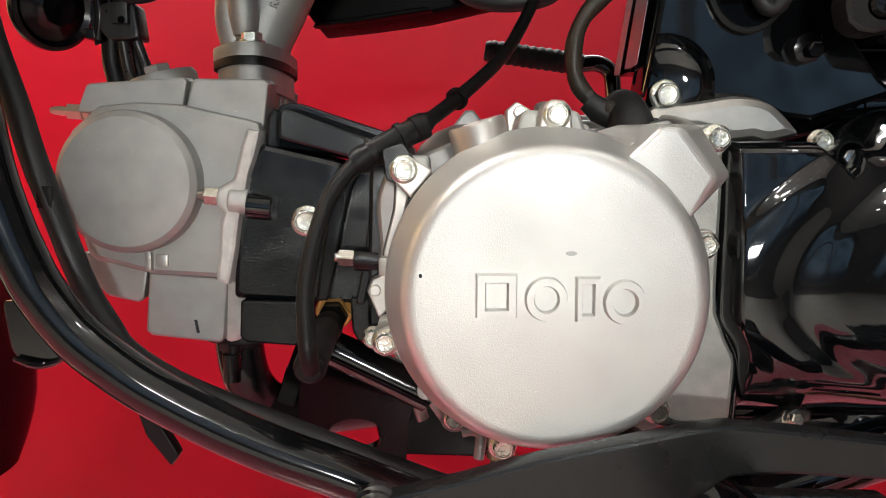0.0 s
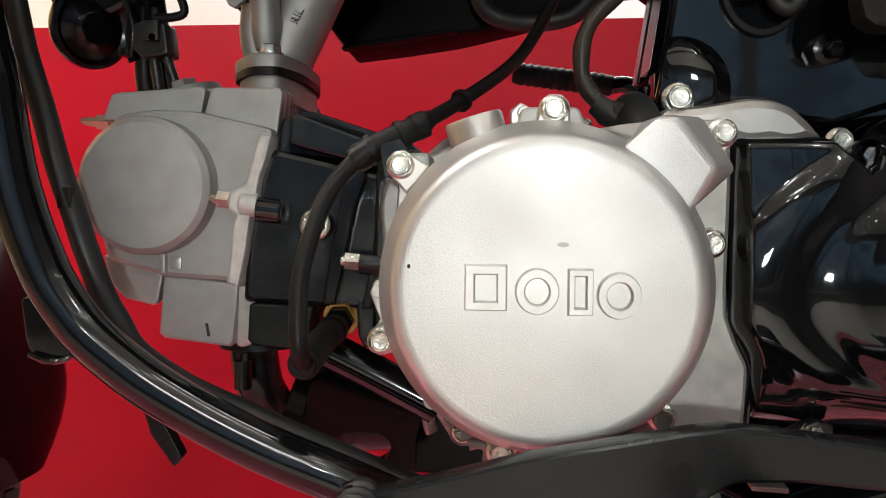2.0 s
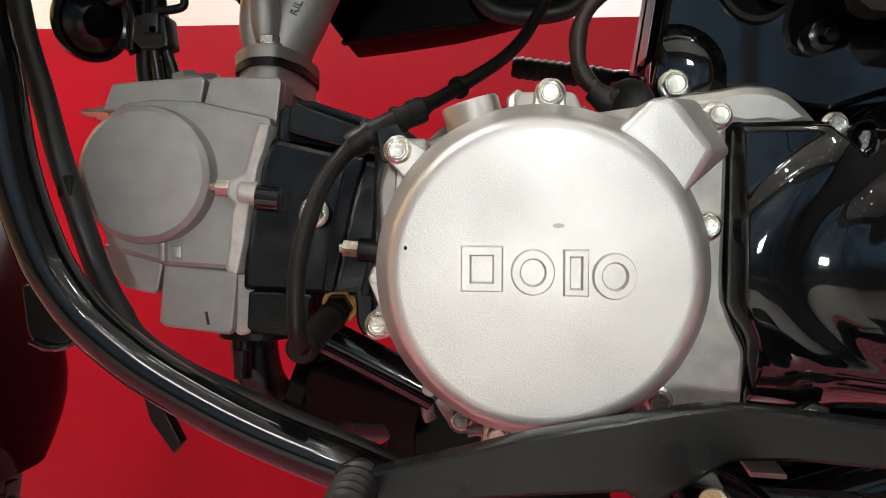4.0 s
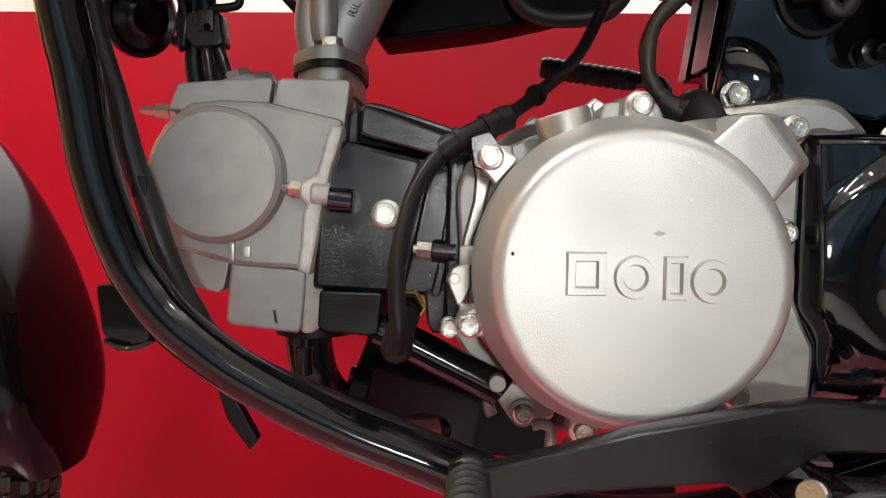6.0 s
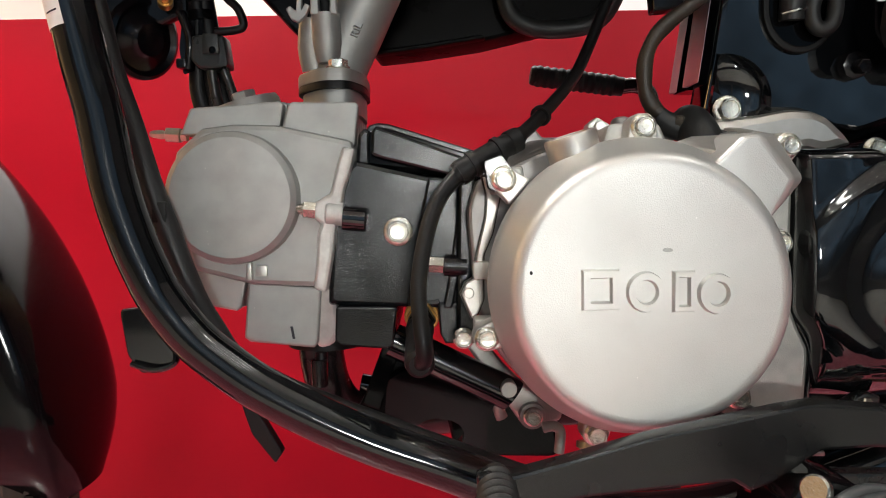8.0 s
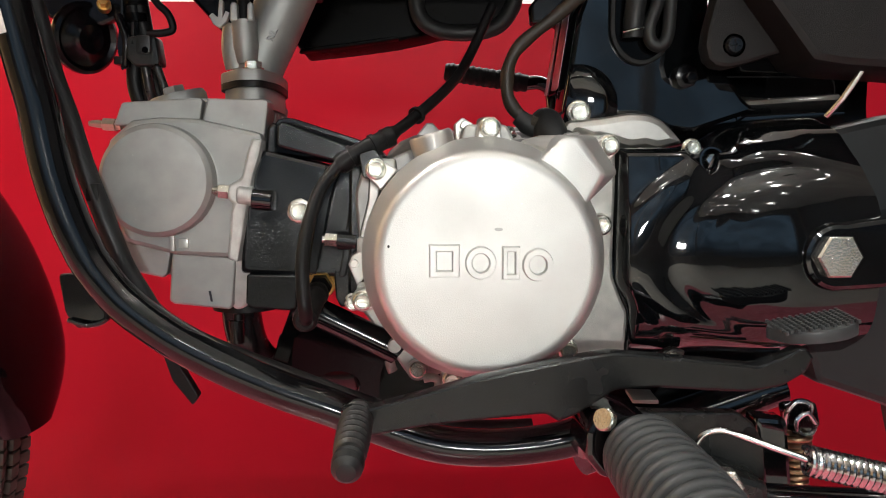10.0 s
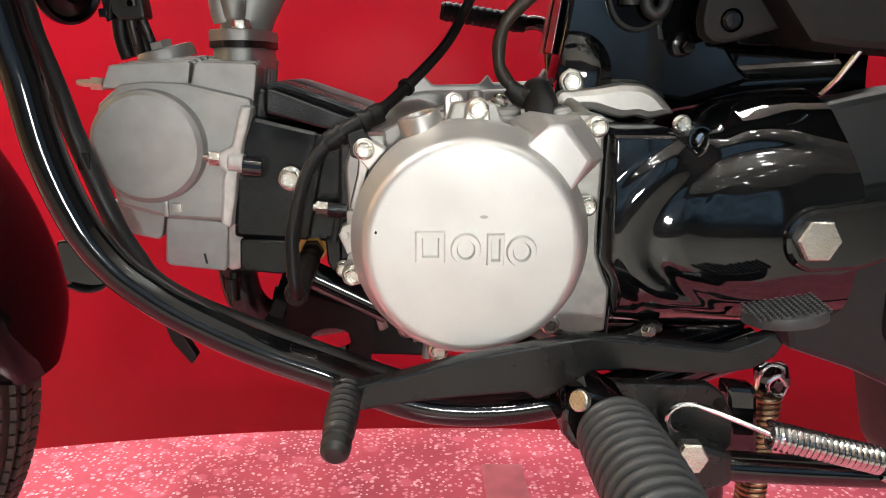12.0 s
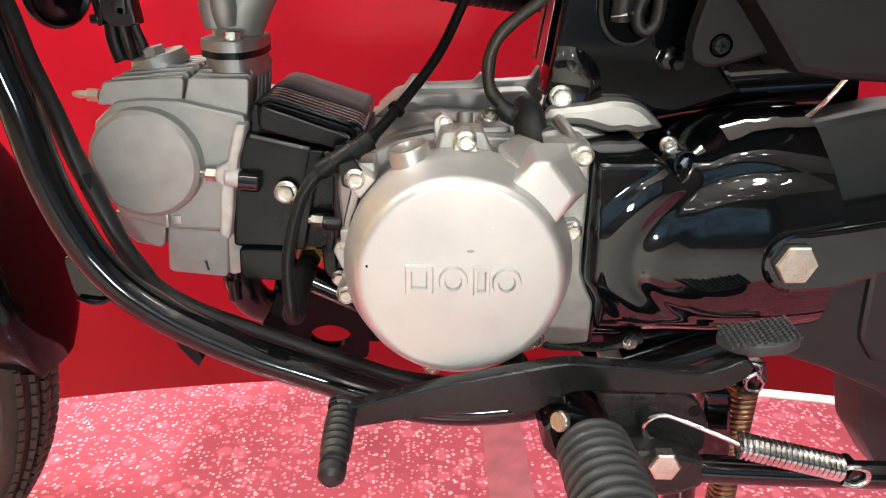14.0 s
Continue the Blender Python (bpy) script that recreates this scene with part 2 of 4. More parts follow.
def prism(pts, y0, y1, bev=0.0, corner=0.0, seg=2):
    """An outline in x, z pulled from y0 back to y1, with softened edges."""
    layers = [(y1, 0.0), (y0 + bev, 0.0), (y0 + 0.3 * bev, 0.3 * bev), (y0, bev)] if bev else [(y1, 0.0), (y0, 0.0)]
    bm = bmesh.new()
    rings = []
    for y, d in layers:
        ring = inset(pts, d) if d else pts
        if corner:
            ring = smooth2(ring, 3, corner)
        rings.append([bm.verts.new((x, y, z)) for x, z in ring])
    n = len(rings[0])
    for a, b in zip(rings, rings[1:]):
        for k in range(n):
            bm.faces.new((a[k], a[(k + 1) % n], b[(k + 1) % n], b[k]))
    bm.faces.new(rings[0])
    front = None
    bm.faces.new(rings[-1])
    bm.faces.ensure_lookup_table()
    bmesh.ops.recalc_face_normals(bm, faces=bm.faces)
    plane = bm.faces.layers.int.new("plane")
    bm.faces.ensure_lookup_table()
    front = bm.faces[-1] if front is None else front
    front[plane] = 1
    bmesh.ops.triangulate(bm, faces=[front])
    return bm


def slab(pts, z0, z1, bev=0.0, corner=0.0):
    """An outline in x, y standing from z0 up to z1, its top edge softened."""
    bm = prism(pts, -z1, -z0, bev, corner)
    bm.transform(Matrix(((1, 0, 0, 0), (0, 0, 1, 0), (0, -1, 0, 0), (0, 0, 0, 1))))
    return bm


def lathe(profile, seg=40, m=Matrix(), cap=True):
    """Pairs of radius and height turned about z, then set by m."""
    bm = bmesh.new()
    rings = []
    for r, h in profile:
        if r < 1e-6:
            rings.append([bm.verts.new((0, 0, h))])
        else:
            rings.append([bm.verts.new((r * math.cos(2 * math.pi * k / seg), r * math.sin(2 * math.pi * k / seg), h)) for k in range(seg)])
    for a, b in zip(rings, rings[1:]):
        for k in range(seg):
            q = (k + 1) % seg
            if len(a) == 1 and len(b) > 1:
                bm.faces.new((a[0], b[k], b[q]))
            elif len(b) == 1 and len(a) > 1:
                bm.faces.new((a[k], b[0], a[q]))
            elif len(a) > 1:
                bm.faces.new((a[k], b[k], b[q], a[q]))
    for ring in (rings[0], rings[-1]):
        if cap and len(ring) > 1:
            bm.faces.new(ring)
    bmesh.ops.recalc_face_normals(bm, faces=bm.faces)
    bm.transform(m)
    return bm


def axis(at, way):
    """The pose that sets z along a way from a point."""
    return Matrix.Translation(at) @ Vector(way).to_track_quat("Z", "Y").to_matrix().to_4x4()


def spline(pts, sub=6):
    pts = [Vector(p) for p in pts]
    out = []
    for i in range(len(pts) - 1):
        p0, p1, p2, p3 = pts[max(i - 1, 0)], pts[i], pts[i + 1], pts[min(i + 2, len(pts) - 1)]
        for k in range(sub):
            t = k / sub
            out.append(0.5 * (2 * p1 + (p2 - p0) * t + (2 * p0 - 5 * p1 + 4 * p2 - p3) * t * t + (3 * p1 - p0 - 3 * p2 + p3) * t ** 3))
    out.append(pts[-1])
    return out


def tube(pts, r, seg=14, sub=6, flat=1.0, cap=True):
    """A round bar along a smooth path; r may be a function of 0..1."""
    path = spline(pts, sub) if sub > 1 else [Vector(p) for p in pts]
    bm = bmesh.new()
    rings, side = [], None
    for i, p in enumerate(path):
        way = (path[min(i + 1, len(path) - 1)] - path[max(i - 1, 0)]).normalized()
        if side is None:
            side = way.orthogonal().normalized()
        side = (side - way * side.dot(way)).normalized()
        up = way.cross(side)
        rr = r(i / (len(path) - 1)) if callable(r) else r
        rings.append([bm.verts.new(p + rr * (math.cos(2 * math.pi * k / seg) * side + flat * math.sin(2 * math.pi * k / seg) * up)) for k in range(seg)])
    for a, b in zip(rings, rings[1:]):
        for k in range(seg):
            q = (k + 1) % seg
            bm.faces.new((a[k], a[q], b[q], b[k]))
    if cap:
        bm.faces.new(rings[0]), bm.faces.new(rings[-1])
    bmesh.ops.recalc_face_normals(bm, faces=bm.faces)
    return bm


def helix(a, b, radius, wire, turns, seg=8, steps=14):
    """A coil spring of round wire from a to b."""
    a, b = Vector(a), Vector(b)
    way = (b - a).normalized()
    side = way.orthogonal().normalized()
    up = way.cross(side)
    n = int(turns * steps)
    pts = [a.lerp(b, i / n) + radius * (math.cos(2 * math.pi * i / steps) * side + math.sin(2 * math.pi * i / steps) * up) for i in range(n + 1)]
    return tube(pts, wire, seg, 1)


def solid(points, bev=0.0, seg=2):
    """The convex body through a few corners, its edges rounded."""
    bm = bmesh.new()
    for p in points:
        bm.verts.new(p)
    done = bmesh.ops.convex_hull(bm, input=bm.verts[:])
    spare = list({g for g in done["geom_interior"] + done["geom_unused"] if isinstance(g, bmesh.types.BMVert)})
    if spare:
        bmesh.ops.delete(bm, geom=spare, context="VERTS")
    bmesh.ops.dissolve_limit(bm, angle_limit=radians(4), verts=bm.verts[:], edges=bm.edges[:])
    bmesh.ops.recalc_face_normals(bm, faces=bm.faces)
    if bev:
        done = bmesh.ops.bevel(bm, geom=bm.edges[:], offset=bev, segments=seg, affect="EDGES", profile=0.5)
        rounded = set(done["faces"])
        plane = bm.faces.layers.int.new("plane")
        for f in bm.faces:
            f[plane] = 0 if f in rounded else 1
    return bm


def box(x0, x1, y0, y1, z0, z1, bev=0.0):
    bm = bmesh.new()
    bmesh.ops.create_cube(bm, size=1)
    bm.transform(Matrix.Translation(((x0 + x1) / 2, (y0 + y1) / 2, (z0 + z1) / 2)) @ Matrix.Diagonal((x1 - x0, y1 - y0, z1 - z0, 1)))
    if bev:
        bmesh.ops.bevel(bm, geom=bm.edges[:], offset=bev, segments=2, affect="EDGES", profile=0.6)
    return bm


def join(*bms):
    """Several shapes as one."""
    out = bms[0]
    for other in bms[1:]:
        me = bpy.data.meshes.new("joined")
        other.to_mesh(me)
        out.from_mesh(me)
        bpy.data.meshes.remove(me)
        other.free()
    return out


def mesh_of(name, bm, mat, sharp=38, scale=K):
    bm.transform(Matrix.Scale(scale, 4))
    bm.normal_update()
    plane = bm.faces.layers.int.get("plane")
    for f in bm.faces:
        f.smooth = not (plane and f[plane])
    for e in bm.edges:
        e.smooth = len(e.link_faces) == 2 and e.calc_face_angle(0) < radians(sharp)
    me = bpy.data.meshes.new(name)
    bm.to_mesh(me)
    bm.free()
    me.materials.append(mat)
    return me


BASE = {}


def part(name, bm, mat, parent, label="", sharp=38):
    """One mesh under a thing or a part, laid out in the thing's drawing units."""
    return put(name, mesh_of(name, bm, mat, sharp), parent, Matrix(), label)


def put(name, me, parent, m, label=""):
    ob = new(name, me)
    ob.parent = parent
    back = BASE.get(parent.name, Matrix()).inverted()
    ob.matrix_basis = back @ m
    BASE[ob.name] = m
    return tagged(ob, label)


def thing(name, at, label, category):
    ob = new(name)
    ob.empty_display_size = 0.05
    ob.location = at
    BASE[ob.name] = Matrix.Translation(at)
    return tagged(ob, label, category)


def setting(name, bm, mat, label="", category=""):
    ob = new(name, mesh_of(name, bm, mat, 38, 1.0))
    return tagged(ob, label, category, kind="structure")


# ---- the showroom ----
setting("floor", box(-4, 4, -4, 4, -0.5, -0.30), GREY, "grey polished showroom floor around the podium", "floor")
setting("ceiling", box(-4, 4, -4, 4, 2.9, 3.0), CEILING, "plain pale showroom ceiling", "ceiling")
setting("wall_north", box(-4, 4, 2.6, 2.75, -0.30, 2.9), PAINT, "bright white wall behind the red panel", "wall")
setting("wall_south", box(-4, 4, -4.0, -3.85, -0.30, 2.9), DARKWALL, "plain dim showroom wall", "wall")
setting("wall_east", box(3.85, 4.0, -3.85, 2.6, -0.30, 2.9), DARKWALL, "plain dim showroom wall", "wall")
# Unseen tan board, added so the side cover's rim reflects a warm tone.
setting("tan_reflector", box(-3.84, -2.0, 2.52, 2.597, -0.30, 2.9), TAN, "unseen tan reflector added in the showroom corner", "wall panel")
setting("wall_west", box(-4.0, -3.85, -3.85, 2.6, -0.30, 2.9), TAN, "tan painted showroom wall", "wall")
backdrop = bmesh.new()
bmesh.ops.create_grid(backdrop, x_segments=1, y_segments=1, size=0.5, matrix=Matrix.Translation((0.6, -3.84, 1.25)) @ Matrix.Rotation(radians(-90), 4, "X") @ Matrix.Diagonal((5.6, 2.2, 1, 1)))
setting("backdrop", backdrop, DAYLIGHT, "pale daylight beyond the shop front glass", "backdrop")
for x in (-2.2, -0.3, 1.5, 3.4):
    setting("window_frame", box(x - 0.04, x + 0.04, -3.84, -3.76, 0.15, 2.35, 0.004), DARKWALL, "dark upright of the shop front glazing", "window frame")
for z in (0.12, 2.36):
    setting("window_frame", box(-2.24, 3.44, -3.84, -3.78, z - 0.04, z + 0.04, 0.004), DARKWALL, "dark crossbar of the shop front glazing", "window frame")
panel = tagged(new("display_panel", mesh_of("display_panel", box(-1.3, 1.9, 1.25, 1.29, -0.30, 0.812, 0.003), WALLRED, 38, 1.0)),
               "glossy plain red display panel behind the motorcycle", "display panel")
deck = [(0.01 + 2.745 * math.cos(radians(a)), -1.82 + 2.745 * math.sin(radians(a))) for a in range(34, 147)]
deck_mesh = bmesh.new()
rims = [[deck_mesh.verts.new((x, y, z)) for x, y in deck] for z in (-0.30, -0.004, 0.0)]
for a, b in zip(rims, rims[1:]):
    for k in range(len(deck)):
        deck_mesh.faces.new((a[k], a[(k + 1) % len(deck)], b[(k + 1) % len(deck)], b[k]))
deck_mesh.faces.new(rims[-1]), deck_mesh.faces.new(rims[0])
bmesh.ops.recalc_face_normals(deck_mesh, faces=deck_mesh.faces)
podium = setting("podium", deck_mesh, GLITTER, "round-backed podium covered in pink-red glitter vinyl", "podium")
trim = bmesh.new()
ring = []
for k in range(25):
    a = radians(66 + k * 0.55)
    ring.append([trim.verts.new((0.01 + r * math.cos(a), -1.82 + r * math.sin(a), z)) for r, z in ((2.728, 0.0005), (2.728, 0.003), (2.75, 0.003), (2.75, -0.02))])
for a, b in zip(ring, ring[1:]):
    for k in range(3):
        trim.faces.new((a[k], a[k + 1], b[k + 1], b[k]))
setting("trim", trim, WHITE, "thin white edging strip on the podium rim", "trim")
tagged(new("floor_tape", mesh_of("floor_tape", box(0.103, 0.160, 0.55, 0.815, 0.0004, 0.0012), TAPE, 38, 1.0)),
       "strip of grey tape stuck on the glitter vinyl", "tape")
for i in range(6):
    for j in range(6):
        light = thing("ceiling_downlight", (-2.2 + 0.9 * i, -3.5 + 0.75 * j, 2.9), "small round lit ceiling downlight", "ceiling light")
        light["group"] = "ceiling downlights"
        c = (light.location.x / K, light.location.y / K, 2896 / 1.095)
        part("bezel", lathe([(38, 0), (56, 0), (56, -8), (38, -3)], 24, Matrix.Translation(c), False), PAINT, light)
        part("diffuser", lathe([(0, -2), (37, -2), (37, -1), (0, -1)], 24, Matrix.Translation(c)), LED, light, "glowing white diffuser")

# ---- the motorcycle ----
bike = thing("motorcycle", (0.05, 0.47, 0), "black commuter motorcycle with silver engine parked on the podium", "motorcycle")
MID = 430.0


def hexagon(r, h, m=Matrix(), chamfer=0.6):
    return lathe([(0, 0), (r, 0), (r, h - chamfer), (r - chamfer, h), (r * 0.6, h + 0.12), (0, h + 0.15)], 6, m)


def flange_bolt(r_flange, r_hex, height):
    """A flanged hexagon bolt that looks along -y, with raised marks on its dished head."""
    m = axis((0, 0, 0), (0, -1, 0))
    ring, h = r_hex * 0.86, height
    parts = [lathe([(0, 0), (r_flange, 0), (r_flange, 0.8), (r_flange - 0.5, 1.3), (r_hex * 1.02, 1.9), (0, 1.9)], 28, m),
             lathe([(0, 0), (r_hex, 0), (r_hex, h - 0.7), (r_hex * 0.93, h - 0.1)], 6, m, False),
             lathe([(r_hex * 0.93, h - 0.6), (ring, h), (ring * 0.9, h), (ring * 0.8, h - 0.7), (ring * 0.3, h - 0.9), (0, h - 0.9)], 24, m, False)]
    for x, z, w, d in ((-1.3, 0.9, 0.5, 1.8), (0.1, 1.0, 0.5, 1.6), (1.3, 0.9, 0.5, 1.8), (-0.6, -1.2, 1.8, 0.45), (0.9, -1.4, 0.5, 1.3)):
        k = r_hex / 5.4
        parts.append(box((x - w / 2) * k, (x + w / 2) * k, -h + 0.25, -h + 1.0, (z - d / 2) * k, (z + d / 2) * k))
    return mesh_of("bolt", join(*parts), ZINC)


BOLT = flange_bolt(5.8, 4.5, 5.2)
BIG_BOLT = flange_bolt(8.0, 6.1, 6.2)


def bolt(x, y, z, parent, me=BOLT, turn=0.0, name="bolt"):
    return put(name, me, parent, Matrix.Translation((x * K, y * K, z * K)) @ Matrix.Rotation(radians(turn), 4, "Y"))


# crankcase: rear half, gasket, front half with its joint flange
case_rear = part("crankcase", prism([(-32, 440), (-27, 455), (-10, 462), (6, 469), (30, 474), (60, 471), (96, 470), (120, 470), (132, 462), (130, 340), (100, 326), (40, 328), (18, 336), (-1, 347), (-12, 359), (-23, 374), (-29, 400)], 347, 520, 2, 0.35), CASE, bike,
                 "cast silver aluminium crankcase")
part("case_rib", join(prism([(-14, 466), (6, 482), (14, 492), (19, 492), (24, 486), (60, 487), (66, 494), (70, 488), (104, 490), (110, 500), (114, 470)], 462, 474, 1.5, 0.3),
                      prism([(-16, 464), (0, 478), (16, 482), (60, 483), (98, 485), (110, 466)], 440, 500, 2, 0.3)), CASE, case_rear)
around = [(43.3 + 64.5 * math.cos(radians(a)), 404.3 + 64.5 * math.sin(radians(a))) for a in range(70, 281, 10)]
hull_right = [(78, 332), (98, 340), (128, 343), (129, 360), (129.5, 371), (125, 380), (120.5, 392), (120, 402), (121, 450), (120, 474), (104, 474), (84, 462)]
case = part("crankcase_flange", prism(around + hull_right, 316, 347, 2.0, 0.2), FLANGE, bike, "silver joint flange round the side cover")
left_face = [(-24, 457), (-16, 453), (-15, 449), (-19.5, 428), (-24.3, 417), (-24.6, 403), (-24.6, 394), (-27.5, 387), (-30.5, 384.5), (-33.6, 392), (-35.6, 397), (-33.4, 402.5), (-28.8, 405), (-27.6, 417), (-22.8, 436), (-22, 448)]
part("gasket", prism(inset(left_face, -0.9), 346, 348.5, 0, 0.2), SLEEVE, case_rear, "thin dark brown gasket")
part("joint_face", prism(left_face, 342, 346.4, 0.6, 0.2), MACHINED, case, "bright machined joint face")
for ear, depth in (([(-20, 447), (-22.5, 455), (-17, 461), (-6, 461), (-5, 450)], 322),
                   ([(30, 466), (34, 480), (58, 480), (64, 466)], 318)):
    part("flange_ear", prism(ear, depth, 345, 1.5, 0.3), FLANGE, case)
part("flange_web", box(-30, -20, 336, 346, 405, 414, 1.5), FLANGE, case)
part("flange_web", box(-30, -12, 330, 346, 376, 386, 2), FLANGE, case)
part("joint_pin", lathe([(0, 0), (2.7, 0), (2.7, 3), (2.3, 3.4), (0, 3.4)], 18, axis((-32.0, 343, 397.8), (0, -1, 0))), MACHINED, case)
part("clip_hook", tube([(10, 376, 316), (16, 376, 317), (20, 376, 314), (19.5, 375, 306), (19, 375, 302)], 3.0, 12), FLANGE, case)
part("drain_union", join(lathe([(0, 0), (7.5, 0), (7.5, 3), (5.6, 4), (5.6, 6), (0, 6)], 24, axis((28, 330, 323), (-0.1, -0.2, -1))), hexagon(5.6, 8, axis((28, 330, 323), (-0.1, -0.2, -1)))), UNION, case)
part("oil_filler_neck", join(lathe([(0, -14), (12.2, -14), (12.2, 7.8), (11.4, 9), (9.0, 9), (8.4, 8), (8.2, 2), (0, 2)], 40, axis((16.2, 309, 465.5), (-0.29, -0.08, 0.95))), lathe([(0, 2), (3.6, 2), (3.6, 6.4), (0, 6.8)], 6, axis((16.2, 309, 465.5), (-0.29, -0.08, 0.95)))), MACHINED, case, "round machined filler neck")
part("breather_bulge", lathe([(0, 12), (10, 10.5), (19, 6), (24, 0), (25, -8), (0, -8)], 36, axis((8, 384, 466), (-0.25, -0.1, 0.96))), CASE, case)
part("case_fold", tube([(-12, 366, 455), (6, 364, 466), (26, 362, 472), (46, 358, 475)], 4.5, 12, 5), CASE, case)
part("pin_block", join(prism([(30, 466), (29, 482), (34, 486), (41, 482), (42, 466)], 343, 352, 1, 0.3), lathe([(0, 0), (3, 0), (3, 4), (2.4, 4.6), (0, 4.6)], 16, axis((35.5, 345, 481), (0, -1, 0)))), MACHINED, case)
part("dowel_post", lathe([(0, 0), (5.2, 0), (5.2, 15), (4.4, 16), (0, 16)], 18, axis((48.5, 348, 470), (0, 0.3, 1))), CASE, case)
part("bolt_boss", join(lathe([(0, -34), (11, -34), (9.5, -4), (9, 0), (8.4, 0.6), (0, 0.6)], 24, axis((66, 378, 476), (0, -0.35, 0.94))), prism([(57, 462), (58, 474), (78, 475), (80, 460)], 360, 392, 3, 0.3)), CASE, case)
part("sensor_block", solid([(66, 322, 471), (77, 297, 465), (92, 318, 474), (80, 338, 475), (68, 322, 454), (75, 294, 455), (92, 318, 458), (80, 338, 460)], 1.0), MACHINED, case, "bright machined block under the wire boot")
part("outlet_neck", prism([(92, 462), (94, 476), (104, 478), (110, 470), (108, 458)], 338, 360, 3, 0.4), CASE, case)
arm = join(prism([(98, 478), (103, 486), (125, 488), (143, 491), (156, 490), (164, 486.5), (172, 479), (178, 472), (168, 469.5), (160, 468), (153, 470), (143, 468.5), (125, 474), (104, 474)], 364, 384, 5, 0.4),
           prism([(104, 474), (125, 472.5), (143, 466), (153, 462.5), (160, 465), (168, 468), (161, 461), (147, 455.5), (134, 457), (116, 458), (106, 462)], 369, 384, 3, 0.35))
part("mount_arm", join(arm, tube([(108, 384, 480), (110, 352, 476), (113, 322, 470)], 4.0, 10)), MACHINED, case, "smooth silver casting arm above the chain cover")
put("bolt", BOLT, case, Matrix.Translation((66 * K, 377.5 * K, 477 * K)) @ Matrix.Rotation(radians(-62), 4, "X"))
bolt(6.2, 388, 319, case, turn=40)
part("lower_lug", join(prism([(-34, 374), (-25, 376), (-17, 357), (-8, 346), (2, 336), (13, 327), (25, 322), (23, 315), (10, 311), (1, 312), (-6, 322), (-14, 335), (-24, 349), (-33, 362)], 392, 404, 2, 0.3), lathe([(0, 0), (4.6, 0), (4.6, 20), (4.2, 20.4), (0, 20.4)], 16, axis((-9, 393, 339), (0, -1, 0))), lathe([(0, 0), (8, 0), (7.6, 6), (0, 6)], 20, axis((6.2, 394, 319), (0, -1, 0))), tube([(-14, 396, 336), (-13, 396, 322), (-11, 396, 316)], 3.6, 10, 3)), FLANGE, case)
bolt(-34.4, 358, 371.5, case, turn=15)

# stator cover
CX, CZ = 43.3, 404.3
cover = part("side_cover", lathe([(0, 29), (66.5, 29), (67.6, 26), (67.8, 12), (67.3, 9.0), (66.4, 6.2), (65.4, 4.0), (65.1, 3.2), (60.9, -8.2), (60.4, -9.6), (59.5, -11.4), (58.3, -12.7), (57.0, -13.5), (55.4, -13.9), (54.0, -14.0), (53.6, -14.0), (30, -14.1), (0, -14.2)], 128, axis((CX, 290, CZ), (0, 1, 0)) ), SILVER, bike,
             "round satin silver alternator cover with raised emblem", 50)


hump = solid([(60, 284.6, 448), (76, 284.6, 460.4), (85, 284.8, 471.5), (91.5, 285, 471), (107, 285.6, 451.5), (96.5, 284.6, 435.2), (84, 284.6, 424),
              (104, 299, 472.8), (117.4, 298, 452), (60, 318, 448), (75.5, 318, 461.5), (85, 318, 474), (106, 318, 474), (119, 318, 452), (98, 318, 433.5), (84, 318, 424)], 2.4, 4)
part("wire_outlet", hump, SILVER, cover, "silver wire outlet hump on the cover rim", 50)
for x, y, z, a in ((-16.4, 309, 454.3, 8), (47.0, 306, 476.9, 30), (114.7, 309, 467.5, 14), (111.0, 308, 422.6, 25), (-25.0, 313, 379.6, 40), (26.2, 311, 333.3, 5), (92.8, 309, 350.4, 20)):
    out = Vector((x - CX, z - CZ)).normalized()
    side = Vector((-out.y, out.x))
    ear = [out * 6.3 + side * 2.6, out * 3.2 + side * 6.0, out * -4.6 + side * 6.8, out * -9.6 + side * 7.6, out * -9.6 - side * 7.6, out * -4.6 - side * 6.8, out * 3.2 - side * 6.0, out * 6.3 - side * 2.6]
    part("bolt_lug", prism([(x + p.x, z + p.y) for p in ear], y, y + 13, 0.9, 0.35), MACHINED, cover)
    bolt(x, y, z, cover, turn=a)


def raised(outer, inner):
    """A raised plain figure with sloped sides on the cover's face, open in the middle."""
    bm = bmesh.new()
    rings = [[bm.verts.new((x, y, z)) for x, z in pts] for y, pts in ((276.4, outer), (272.9, inset(outer, 0.75)), (272.9, inset(inner, -0.75)), (276.4, inner))]
    n = len(outer)
    for a, b in zip(rings, rings[1:]):
        for k in range(n):
            bm.faces.new((a[k], a[(k + 1) % n], b[(k + 1) % n], b[k]))
    bmesh.ops.recalc_face_normals(bm, faces=bm.faces)
    return bm


def oval(cx, cz, a, b, n=28):
    return [(cx + a * math.cos(2 * math.pi * k / n), cz + b * math.sin(2 * math.pi * k / n)) for k in range(n)]


def rect(x0, x1, z0, z1):
    return [(x0, z0), (x1, z0), (x1, z1), (x0, z1)]


